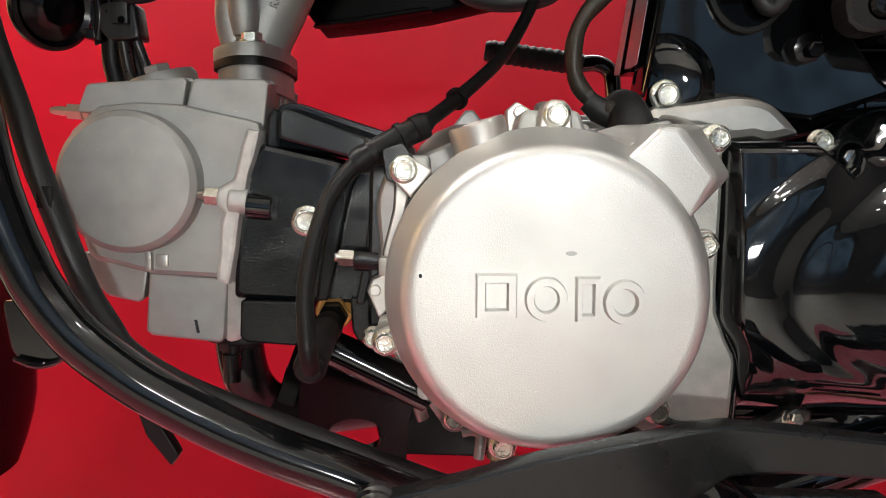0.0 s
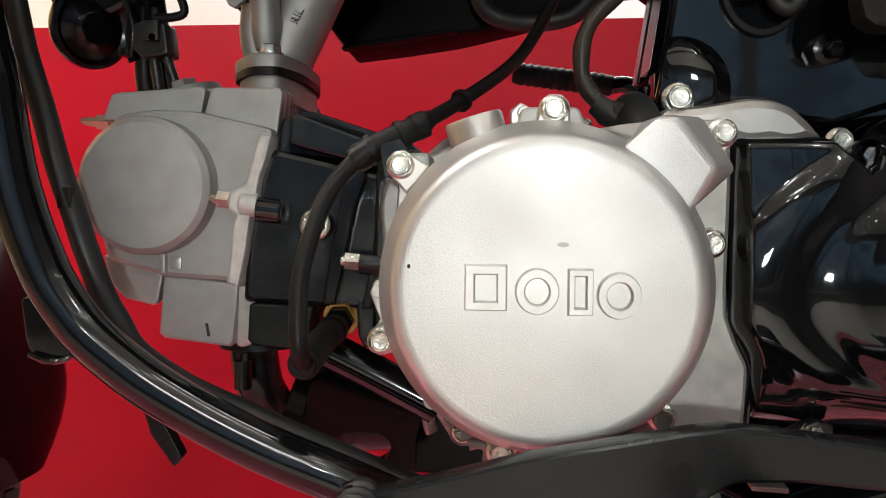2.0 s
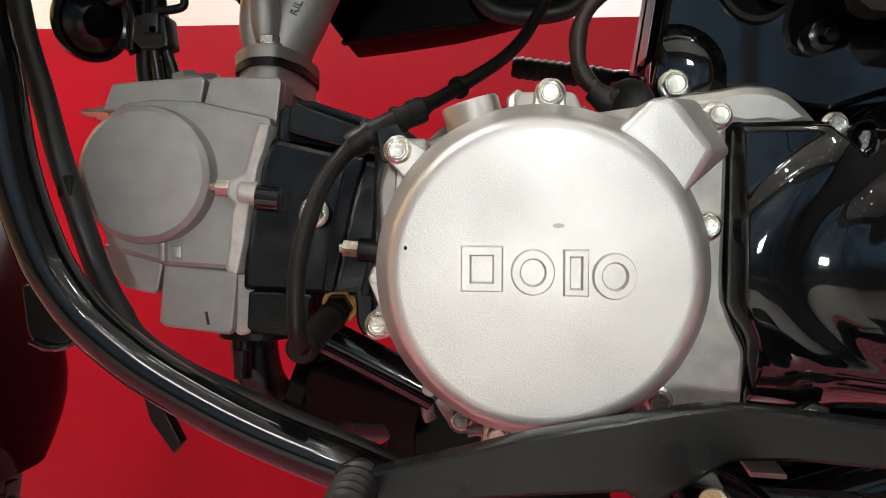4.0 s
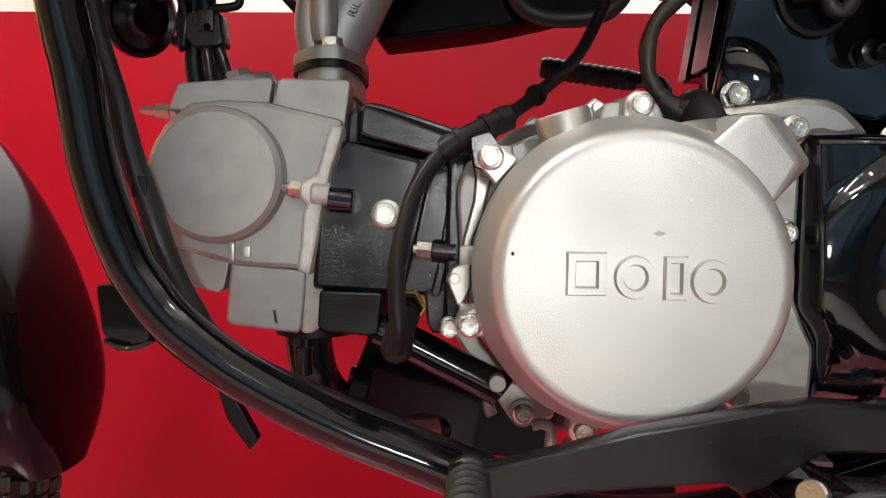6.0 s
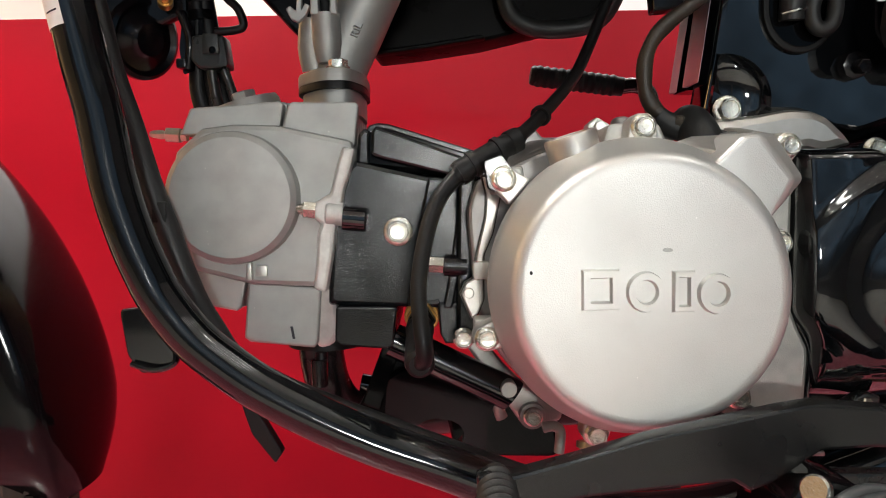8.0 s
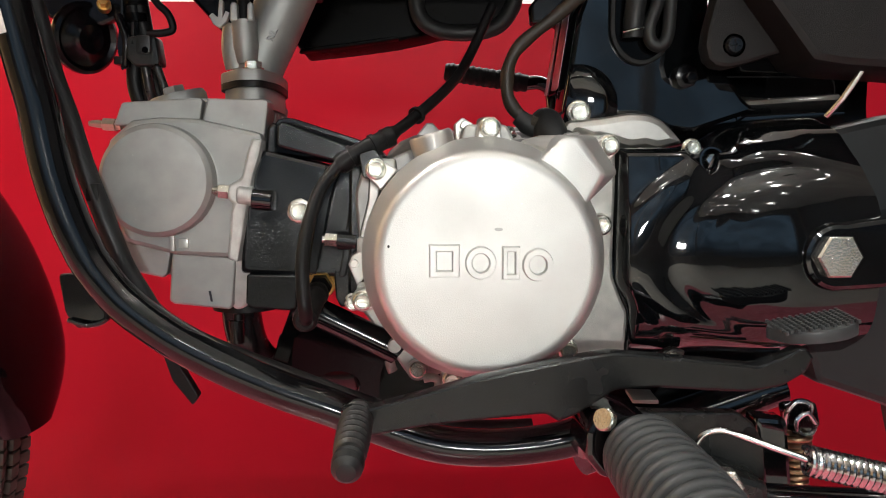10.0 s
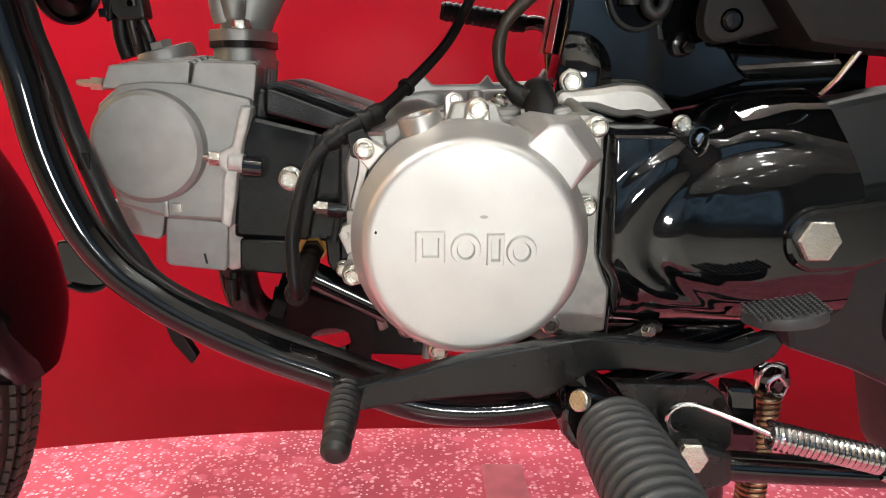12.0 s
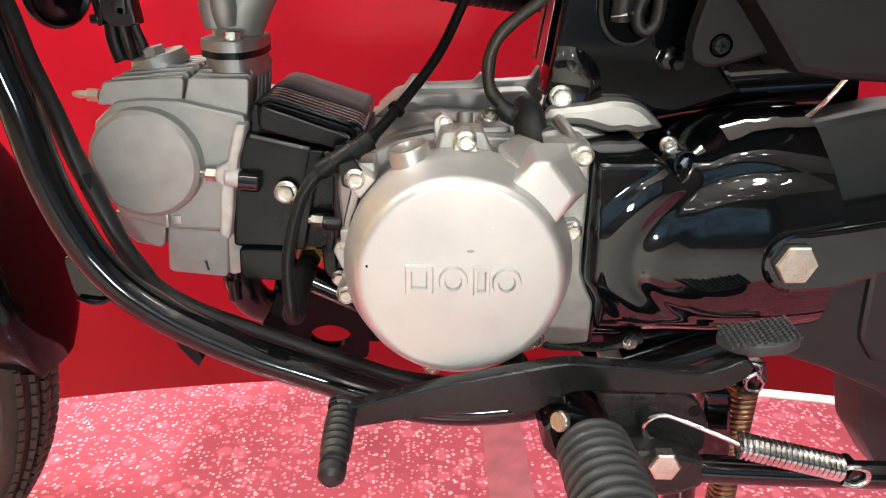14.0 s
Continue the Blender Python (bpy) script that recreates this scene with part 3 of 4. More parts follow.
for figure in (raised(rect(12.3, 28.5, 397.6, 415.2), rect(16.6, 24.2, 401.6, 411.0)), raised(oval(39.4, 405.2, 8.4, 8.9), oval(39.4, 405.2, 4.2, 4.6)),
               raised(rect(50.4, 60.2, 396.2, 414.0), rect(53.6, 57.0, 399.6, 410.6)), raised(oval(69.4, 404.0, 8.4, 8.9), oval(69.4, 404.0, 4.2, 4.6))):
    part("emblem_figure", figure, SILVER, cover)
part("paint_chip", prism(oval(48.8, 422.6, 2.2, 0.9, 12), 275.55, 276.2), CAST, cover, "small dark chip in the paint")
part("dust_speck", prism(oval(-8.6, 414, 0.7, 0.9, 8), 275.5, 276.3), DULL, cover)

# cylinder, with its fins stacked across the bike
cyl = part("cylinder", prism([(-92, 468), (-36, 455), (-30, 452), (-30, 384), (-66, 386), (-109, 388), (-106, 430), (-98, 462)], 374, 500, 3, 0.15), CYL, bike, "black painted cylinder barrel with cooling fins")
part("fin", prism([(-83, 470), (-82.5, 483), (-80, 486), (-28, 467), (-25, 464), (-25, 457), (-30, 456)], 371, 382, 1.6, 0.2), CYL, cyl)
for k in range(4):
    part("fin", prism([(-90, 466), (-88, 484), (-85, 488.4), (-80, 489.6), (-74, 489), (-22, 472), (-18, 469), (-20, 456)], 388 + 9.5 * k, 394 + 9.5 * k, 1.0, 0.2), CYL, cyl)
# Near-black filler stands in for the shade between the front fins.
part("fin_gap_fill", prism([(-88, 466), (-86, 482), (-80, 486), (-74, 485.6), (-23, 469), (-21, 458)], 380, 426, 1, 0.2), STAY, cyl)
part("fin_block", prism([(-90, 466), (-88, 484), (-85, 488.4), (-80, 489.6), (-74, 489), (-22, 472), (-18, 469), (-20, 456)], 425.6, 500, 3.0, 0.2), DULL, cyl)
part("fin_end", prism([(-92, 464), (-90.5, 482), (-87, 486), (-83.5, 484), (-84, 464)], 379, 480, 2, 0.3), CYL, cyl)
part("fin_end", prism([(-26, 456), (-26, 466), (-22, 470), (-16, 467), (-19, 456)], 384, 480, 2, 0.3), CYL, cyl)
for k in range(9):
    part("fin", prism([(-104, 388), (-70, 387), (-73, 365), (-77, 364), (-102, 366), (-105, 369)], 370 + 14 * k, 377 + 14 * k, 1.2, 0.15), CYL, cyl)
for k in range(8):
    part("fin", prism([(-48, 389), (-28, 389), (-29, 372), (-33, 366), (-44, 366), (-47, 372)], 371 + 14 * k, 378 + 14 * k, 1.2, 0.15), CYL, cyl)
part("cylinder_rib", prism([(-52, 458), (-42, 457), (-48, 438), (-55, 405), (-59, 388), (-65, 388), (-61, 415), (-56, 440)], 368, 376, 1.4, 0.2), CYL, cyl)
part("cylinder_rib", prism([(-34, 455), (-29, 454), (-36, 405), (-40, 386), (-45, 386), (-41, 405)], 368, 376, 1, 0.3), CYL, cyl)
part("cylinder_rib", prism([(-26, 456), (-24, 455), (-28, 386), (-31, 386)], 356, 376, 1, 0.3), CYL, cyl)
part("base_flange", prism([(-36, 462), (-27, 464), (-27, 372), (-38, 374)], 360, 500, 2, 0.2), CYL, cyl)
part("stud_boss", join(lathe([(0, 0), (6.6, 0), (6.6, 12), (5.8, 13), (3.2, 13), (3.0, 11), (0, 11)], 22, axis((-98.5, 370, 436.5), (1, 0, -0.1)))), GLOSS, cyl)
bolt(-68.8, 369, 428.8, cyl, BIG_BOLT, 12)
part("nut", join(hexagon(4.6, 8, axis((-52, 364, 411), (1, 0, -0.08))), lathe([(0, -2), (2.8, -2), (2.8, 0), (0, 0)], 12, axis((-52, 364, 411), (1, 0, -0.08)))), ZINC, cyl)
part("nut_collar", lathe([(0, 0), (6, 0), (6, 12), (0, 12)], 18, axis((-44, 364, 410.3), (1, 0, -0.08))), CYL, cyl)
part("casting_mark", join(*[box(-79 + 2.2 * i, -77.6 + 2.2 * i, 373.2, 374.4, 405 + 3.2 * j, 407 + 3.2 * j) for i in range(3) for j in range(3) if (i + j) % 2 == 0]), CYL, cyl)

# cylinder head
head = part("cylinder_head", prism([(-194, 446), (-191, 474), (-176, 487), (-158, 489), (-134, 488), (-94, 479), (-92, 470), (-103, 444), (-107, 398), (-150, 400), (-184, 409)], 376, 500, 3, 0.2), CAST, bike,
            "grey sand-cast aluminium cylinder head with cooling fins")
for k in range(8):
    d = 1.3 * min(k, 3)
    part("fin", prism([(-190, 484), (-184 + d, 499 + d), (-134, 502 + d), (-132, 500 + d), (-135, 484)], 383 + 13 * k, 389 + 13 * k, 1.2, 0.14), CAST, head)
    part("fin", prism([(-134, 484), (-129.5, 500 + d), (-127, 501.5 + d), (-92 - d, 501 + d), (-90 - d, 499 + d), (-93 - d, 476)], 383 + 13 * k, 389 + 13 * k, 1.2, 0.14), CAST, head)
for k in range(7):
    part("fin", prism([(-154, 402), (-116, 398), (-113, 396), (-116, 366), (-118, 363.5), (-154, 367.5), (-157, 370)], 379 + 14 * k, 386 + 14 * k, 1.4, 0.14), CAST, head)
    part("fin", prism([(-190, 412), (-156, 402), (-159, 387), (-162, 384.5), (-178, 388), (-186, 396)], 383 + 14 * k, 389 + 14 * k, 1.4, 0.14), CAST, head)
part("joint_flange", prism([(-97.7, 475), (-91, 474), (-94, 462), (-97.7, 452), (-99.5, 441), (-102.3, 432), (-105, 414), (-108.7, 396), (-115.5, 398.5), (-113.5, 414), (-112.6, 428), (-110.5, 433.3), (-115, 438), (-114, 445.2), (-105, 450), (-101, 466)], 367, 380, 2.0, 0.3), RIM, head, "brighter machined joint edge")
part("stud_lug", lathe([(0, 0), (5.4, 0), (6.4, 1.2), (6.4, 9), (6.0, 9.6), (0, 9.6)], 22, axis((-108, 370, 439.4), (1, 0, -0.1))), RIM, head)
part("acorn_nut", join(hexagon(4.8, 7, axis((-113, 369, 441), (-1, 0, 0.1))), lathe([(0, 11), (2.5, 10.5), (3.4, 7), (0, 7)], 14, axis((-113, 369, 441), (-1, 0, 0.1)))), ZINC, head)
part("cam_cap", lathe([(0, 12), (37.0, 12), (37.0, 4), (36.2, 3.2), (36.0, -6.0), (35.4, -7.4), (33.2, -9.0), (32.4, -9.5), (20, -10.6), (8, -11.0), (0, -11.1)], 84, axis((-158.5, 374, 448.5), (0, 1, 0))), CAST, head, "smooth round grey cam chain cap", 24)
part("cap_tab", join(box(-153, -150, 372, 380, 403, 413, 0.5), box(-148, -142, 374, 380, 405, 411, 0.5)), MACHINED, head)
part("pen_mark", prism([(-131, 376), (-129.6, 376), (-128.4, 369), (-129.8, 369)], 378.4, 379.2), INK, head, "short dark pen mark")
part("lower_flange", solid([(-118, 380, 400), (-106, 380, 397), (-104, 384, 372), (-110, 386, 362), (-117, 386, 362), (-120, 384, 374), (-118, 398, 400), (-104, 398, 397), (-102, 398, 370), (-118, 398, 362)], 2.5), RIM, head)
part("oil_union", join(lathe([(0, 20), (2.4, 20), (3, 16), (2.6, 13), (4.6, 12), (4.6, 4), (3.6, 3.4), (3.6, 0), (0, 0)], 6, axis((-194, 408, 486), (-1, 0, 0.06))),
                       lathe([(0, 22), (1.6, 22), (2.2, 20), (2.2, 12), (0, 12)], 14, axis((-194, 408, 486), (-1, 0, 0.06)))), UNION, head, "pale plated union nut")
part("tappet_cap", join(lathe([(0, 0), (20, 0), (20, 6), (18.5, 9), (13, 9.5), (11, 8), (0, 8)], 40, axis((-164, 440, 502), (-0.25, -0.1, 1))), hexagon(8.0, 14, axis((-165, 438, 502), (-0.25, -0.1, 1)))), CAST, head, "round tappet inspection cap with hexagon")

# intake pipe
intake = part("intake_pipe", join(tube([(-110, 446, 520), (-108, 446, 535), (-98, 446, 558), (-84, 446, 590)], lambda t: 17.5 + 3 * t, 28, 6), tube([(-122, 440, 532), (-124, 438, 545), (-122, 436, 562)], 9, 16, 4)), CAST, bike, "cast aluminium intake pipe bolted to the head")
flange_plan = [(-113, 397), (-97, 397), (-89, 422), (-90, 466), (-102, 494), (-118, 494), (-131, 466), (-132, 422)]
part("pipe_flange", slab(flange_plan, 518, 525.5, 1.5, 0.6), CAST, intake)
part("insulator", slab(flange_plan, 513.5, 518, 0.4, 0.6), DULL, intake, "black heat insulator plate")
part("pipe_foot", slab([(-113, 399), (-97, 399), (-92, 422), (-92, 466), (-104, 492), (-116, 492), (-129, 466), (-129, 422)], 500, 513.5, 0.4, 0.6), CAST, intake)
part("bolt", join(hexagon(5.8, 6, axis((-104, 407, 525.5), (0, 0, 1))), lathe([(0, 0), (7, 0), (7, 1.5), (0, 1.5)], 20, axis((-104, 407, 525.5), (0, 0, 1)))), ZINC, intake)
part("injector_boss", join(tube([(-112, 425, 533), (-112.5, 424, 548), (-113, 423, 562)], lambda t: 6.5 + 2.2 * min(1.0, 2.5 * t), 20, 5), prism([(-121, 560), (-120.5, 571), (-119, 573), (-116, 572), (-115.5, 560)], 415, 421, 0.8, 0.2), prism([(-109.5, 560), (-109, 571), (-107, 573), (-105.5, 572), (-105, 560)], 415, 421, 0.8, 0.2)), CAST, intake)
part("fork_clip", prism([(-136, 564), (-133, 558), (-129, 556), (-124, 560), (-121.5, 566), (-124.5, 567.5), (-126.5, 563), (-126, 574), (-128.5, 576), (-130, 563), (-133.5, 566)], 418, 422, 0.6, 0.2), CAST, intake, "bright pressed metal clip")
text = bpy.data.curves.new("casting_letters", "FONT")
text.body, text.size, text.extrude, text.align_x = "RIL", 7.0, 0.9, "CENTER"
flat = bpy.data.objects.new("casting_letters", text)
letters = bmesh.new()
letters.from_mesh(flat.to_mesh())
bpy.data.objects.remove(flat)
letters.transform(Matrix.Translation((-92.5, 425.6, 552)) @ Matrix.Rotation(radians(-6), 4, "X") @ Matrix.Rotation(radians(-66), 4, "Y") @ Matrix.Rotation(radians(90), 4, "X"))
part("casting_letters", letters, CAST, intake, "raised cast letters")
part("injector", tube([(-113, 424, 562), (-114, 426, 580), (-118, 432, 604)], 4.6, 14, 3), DULL, intake, "black plastic injector and lead")
part("rubber_joint", join(tube([(-82, 446, 588), (-78, 446, 600), (-71, 446, 622)], 22, 28, 4), tube([(-79.5, 446, 596), (-77, 446, 603)], 23.4, 28, 2)), RUBBER, intake, "black rubber joint on the intake")

intake.location.z -= 2.6 * K

# exhaust header and lower mounts
exhaust = part("exhaust_pipe", tube([(-122, 430, 372), (-122, 430, 350), (-117, 432, 326), (-106, 450, 306), (-84, 490, 288), (-30, 560, 270), (80, 600, 262), (240, 606, 262)], 14, 24, 6), SATIN, bike, "black exhaust header pipe")
part("exhaust_flange", join(lathe([(0, 0), (24, 0), (24, 6), (18, 14), (0, 14)], 32, axis((-118, 430, 356), (0, 0, 1))), tube([(-118, 404, 356), (-118, 402, 340)], 3.6, 10, 1)), DULL, exhaust)
part("exhaust_stud", lathe([(0, 0), (5, 0), (5, 16), (0, 16)], 14, axis((-119, 402, 336), (0, 0, 1))), SATIN, exhaust)
stay = part("engine_stay", prism([(-102, 314), (-80, 350), (-72, 360), (-64, 358), (-66, 344), (-70, 316), (-78, 306)], 400, 408, 1, 0.2), BOXPLASTIC, bike, "glossy black engine mounting plate")


def holed_plate(outline, cx, cz, a, b, y0, y1, n=48):
    """A flat plate of any outline with an oval hole."""
    def edge(t):
        d, best = Vector((math.cos(t), math.sin(t))), 1e9
        for k, p in enumerate(outline):
            q = outline[k - 1]
            e = Vector((q[0] - p[0], q[1] - p[1]))
            det = e.x * d.y - e.y * d.x
            if abs(det) > 1e-9:
                w = Vector((p[0] - cx, p[1] - cz))
                r, s = (e.x * w.y - e.y * w.x) / det, (d.x * w.y - d.y * w.x) / det
                if r > 0 and -1e-6 <= s <= 1 + 1e-6:
                    best = min(best, r)
        return cx + best * d.x, cz + best * d.y
    bm = bmesh.new()
    ways = [2 * math.pi * k / n for k in range(n)]
    hole = [(cx + a * math.cos(t), cz + b * math.sin(t)) for t in ways]
    rim = [edge(t) for t in ways]
    rings = [[bm.verts.new((x, y, z)) for x, z in pts] for pts, y in ((hole, y1), (hole, y0 + 0.8), (hole, y0), (rim, y0), (rim, y1))]
    for p, q in zip(rings, rings[1:] + rings[:1]):
        for k in range(n):
            bm.faces.new((p[k], p[(k + 1) % n], q[(k + 1) % n], q[k]))
    bmesh.ops.recalc_face_normals(bm, faces=bm.faces)
    return bm


stay_plate = holed_plate(smooth2([(-82, 300), (-78, 345), (-56, 353), (-36, 350), (-14, 332), (-20, 314), (-21, 284), (-80, 284)], 4, 0.4), -49, 307, 15.5, 11, 395, 402)
stay_plate.transform(Matrix.Translation((0, 398, 312)) @ Matrix.Rotation(radians(13), 4, "X") @ Matrix.Translation((0, -398, -312)))
part("stay_plate", stay_plate, STAY, stay)
part("stay_backing", prism([(-44, 308), (-10, 322), (24, 330), (30, 276), (-38, 278)], 440, 448, 2, 0.2), STAY, stay)
part("stay_strut", prism([(-94, 326), (-78, 368), (-68, 366), (-83, 322)], 396, 404, 1, 0.2), STAY, stay)
part("stay_rail", tube([(-100, 452, 324), (-53, 452, 314), (-4, 452, 300), (30, 452, 292)], 7.5, 16, 4), GLOSS, stay)
part("stay_bar", tube([(-74, 386, 366), (-51, 386, 355), (-12, 386, 335.5), (-6, 386, 332)], 9.8, 24, 4), FRAMEPAINT, stay)

# frame tubes
def inset_line(pts, d):
    """An open line moved by d to the side of the engine."""
    out = []
    for k, p in enumerate(pts):
        a, b = Vector(pts[max(k - 1, 0)]), Vector(pts[min(k + 1, len(pts) - 1)])
        w = (b - a).normalized()
        out.append((p[0] - w.y * d, p[1] + w.x * d))
    return out


path = [(-247, 650), (-234, 595), (-224, 550), (-216, 512), (-211, 491), (-205, 455), (-198, 430), (-191, 412), (-184, 398), (-169, 378), (-149, 361), (-131, 349), (-103, 334), (-76, 322), (-49, 312), (-24, 302), (6, 290.5), (30, 285.5), (60, 284.5), (92, 288), (112, 294)]
frame_left = part("frame_tube", tube([(x, 328, z) for x, z in inset_line(path, 1.5)], 11.3, 32, 6), FRAMEPAINT, bike, "glossy black frame down tube")
hose_path = [(-250, 650), (-237, 600), (-222, 550), (-214.5, 516), (-205.5, 487), (-197.5, 458), (-188, 430), (-183, 415), (-175, 394), (-166, 378), (-157, 364.5), (-134, 349), (-107, 337), (-80, 326), (-50, 314), (-24, 304), (4, 294), (40, 288), (80, 288)]
part("breather_tube", tube([(x, 356, z) for x, z in hose_path], 6.2, 18, 6), RUBBER, bike, "matt black hose clipped along the frame tube")
label_path = [p for p in spline([(x, 328, z) for x, z in inset_line(path, 1.5)], 6) if 524 < p.z < 570]
label_mesh = tube(label_path, 11.6, 40, 1, 1, False)
bmesh.ops.delete(label_mesh, geom=[f for f in label_mesh.faces if f.calc_center_median().x > min(label_path, key=lambda p: (p - f.calc_center_median()).length).x - 0.8], context="FACES")
part("barcode_label", label_mesh, WHITE, frame_left, "white paper label with printed bars")
for k in range(9):
    at = min(label_path, key=lambda p: abs(p.z - (562 - 3.6 * k)))
    thick = 0.8 if k % 3 else 1.6
    bar = tube([at, at + Vector((-0.22, 0, 0.97)) * thick], 11.72, 40, 1, 1, False)
    bmesh.ops.delete(bar, geom=[f for f in bar.faces if not (-8.6 < f.calc_center_median().x - at.x < -2.4 and f.calc_center_median().y < 328)], context="FACES")
    part("label_bar", bar, INK, frame_left)
part("cable_guide", join(prism([(-212, 392), (-198, 393), (-184, 372), (-184, 362), (-202, 358), (-209, 368)], 346, 352, 1, 0.3), tube([(-206, 344, 364), (-194, 342, 361), (-184, 344, 364), (-184, 346, 372)], 1.6, 8)), GLOSS, frame_left, "small black cable guide bracket")
part("strap_end", prism([(-152, 340), (-142, 334), (-131, 314), (-135, 308), (-147, 324)], 349, 356, 1, 0.2), DULL, frame_left, "loose end of a black strap")
part("clip", box(-195, -187.5, 350, 358, 436, 447, 1), DULL, frame_left)
# sensor lead down the cylinder
lead = part("sensor_lead", tube([(60, 420, 570), (44, 408, 535), (30, 386, 512), (8, 350, 489), (-8, 326, 475), (-22, 319, 467), (-36, 317, 458), (-47, 313, 445), (-53, 306, 428), (-56.4, 298, 408), (-55.8, 292, 392), (-54.6, 289, 382), (-54.4, 292, 375), (-56, 302, 371)], lambda t: (3.4 if t < 0.3 else 3.8) + (0.9 if 0.3 < t < 0.44 else 0.0), 16, 6), DULL, bike, "black sheathed sensor lead with taped joints")
part("clamp_sleeve", join(tube([(-38, 316.5, 457), (-30, 317, 462), (-8, 325, 474)], 5.5, 16, 3), tube([(-13, 323, 471.5), (-8, 325, 474)], 6.0, 16, 2), tube([(-37, 316.5, 457.5), (-33, 317, 460)], 6.2, 16, 2)), DULL, lead)
for at, way, r in (((-30, 317.2, 462), (0.85, 0.1, 0.5), 6.8), ((-18, 321, 468.6), (0.84, 0.25, 0.48), 6.6), ((6.5, 348, 487.6), (0.55, 0.68, 0.5), 5.4)):
    part("cable_tie", lathe([(r - 1.6, -1.3), (r, -1.2), (r, 1.2), (r - 1.6, 1.3)], 18, axis(at, way), False), DULL, lead)
part("clamp_foot", prism([(-26, 463), (-17, 466), (-10, 456), (-18, 448), (-24, 450)], 309.5, 312, 0.6, 0.3), SATIN, lead)
part("sensor_boot", join(tube([(-57.4, 370, 378), (-57.8, 358, 376), (-57.6, 336, 374), (-57, 308, 370.5)], lambda t: (5.8 if t < 0.18 else 7.0) + (0.7 if 0.24 < t < 0.36 else 0), 20, 7), lathe([(0, 4), (5, 4), (6, 2.6), (6.8, 2.2), (7.2, 0), (7.2, -5), (0, -5)], 20, axis((-56.8, 305, 370.5), (0.05, -1, -0.15))), prism([(-63, 370), (-63, 380), (-52.5, 380), (-52.5, 370)], 350, 360, 1.2, 0.2)), DULL, lead, "black rubber boot on the sensor")
part("sensor_washer", join(lathe([(0, 0), (9.8, 0), (9.8, 1.6), (9.2, 2.2), (0, 2.2)], 32, axis((-57, 378, 381), (0.0, -1, -0.15))), lathe([(7.6, 2), (9.0, 2), (9.0, 4.6), (8.6, 5), (7.6, 5)], 6, axis((-57, 378, 381), (0.0, -1, -0.15)), False)), BRASS, lead, "brass sensor washer")
part("sensor_hexagon", hexagon(7.8, 8, axis((-57, 376, 380), (0.0, -1, -0.15))), BOXPLASTIC, lead)
boot = part("wire_boot", join(tube([(92, 344, 456), (91, 347, 468), (89.5, 352, 476), (88.4, 360, 483), (87.6, 367, 486)], lambda t: 9.4 + 1.2 * math.sin(math.pi * min(1.0, t * 1.1)) - 1.5 * max(0.0, t - 0.8) / 0.2, 22, 6), lathe([(0, 5.5), (4, 5), (7, 3), (9.0, 0), (9.4, -4), (0, -4)], 22, axis((87.6, 367, 486), (-0.1, 0.8, 0.45))), tube([(87, 357, 480), (78, 359, 482), (70, 360, 488)], lambda t: 7.4 - 2.2 * t + (0.6 if 0.55 < t < 0.75 else 0), 16, 4), tube([(97, 346, 470), (99, 350, 476)], 5, 14, 2)), RUBBER, bike, "black rubber boot over the wire outlet")
part("wire", tube([(84, 354, 483), (78, 357, 484), (70, 360, 490), (64.5, 360, 498), (63, 360, 507), (64, 361, 518), (69, 362, 529), (78, 363, 538), (90, 363, 547), (105, 364, 559), (124, 366, 574)], lambda t: 4.1 + 0.16 * math.sin(t * 260) + 0.3 * math.sin(t * 31), 16, 10), SLEEVE, boot, "brown-black taped wire sleeve")
part("boot_nipple", lathe([(0, 0), (3.8, 0), (3.8, 9), (0, 9)], 12, axis((95, 353, 473), (1, -0.1, 0))), RUBBER, boot)

# frame plate behind the engine, upper right
plate = part("frame_gusset", prism([(130, 620), (116, 570), (110, 553), (105, 520), (100, 492), (110, 484), (132, 490), (150, 490), (160, 487), (171, 481), (186, 479), (230, 493), (220, 501), (209, 516), (196, 534), (194, 620)], 374, 400, 3, 0.15), GLOSS, bike, "glossy black pressed frame gusset")
ring_bm = lathe([(0, 10), (27, 10), (26.5, 5.6), (24.6, 4.4), (19.5, 0.8), (17.6, 0), (16.2, 0.9), (9, 2.4), (0, 2.8)], 48, axis((111.5, 369, 497), (0, 1, 0)))
for v in ring_bm.verts:
    v.co.x = max(v.co.x, 101.5 + 0.17 * (v.co.z - 492))
part("boss_ring", ring_bm, GLOSS, plate)
bolt(110.5, 369.5, 491.3, plate, BIG_BOLT, 5)
# The inner oval is a flat black sheet for the hole's darkness.
for name, a, b, near, far, mat in (("grommet", 20.5, 24, 370.5, 376, DULL), ("grommet_hole_shade", 17.6, 21, 369.8, 371, STAY)):
    rim = [(150.8 + a * math.cos(radians(d)), 545.5 + b * math.sin(radians(d))) for d in range(180, 361, 10)]
    part(name, prism(rim + [(150.8 + a + 2, 610), (150.8 - a, 610)], near, far, 1.0 if name == "grommet" else 0.3, 0.2), mat, plate)
part("drain_hose", tube([(158, 352, 640), (148, 358, 600), (145.5, 364, 566), (144, 366, 548), (144, 367, 538)], 6.6, 16, 5), RUBBER, plate, "grey rubber breather hose")
part("drain_hose", tube([(164, 360, 640), (161, 362, 590), (158.5, 363, 561), (153.5, 364, 545), (154.5, 364, 535.5), (160, 364, 532.5), (165, 364, 538), (166.5, 364, 556), (168, 364, 600)], 4.2, 14, 5), RUBBER, plate, "grey rubber breather hose")
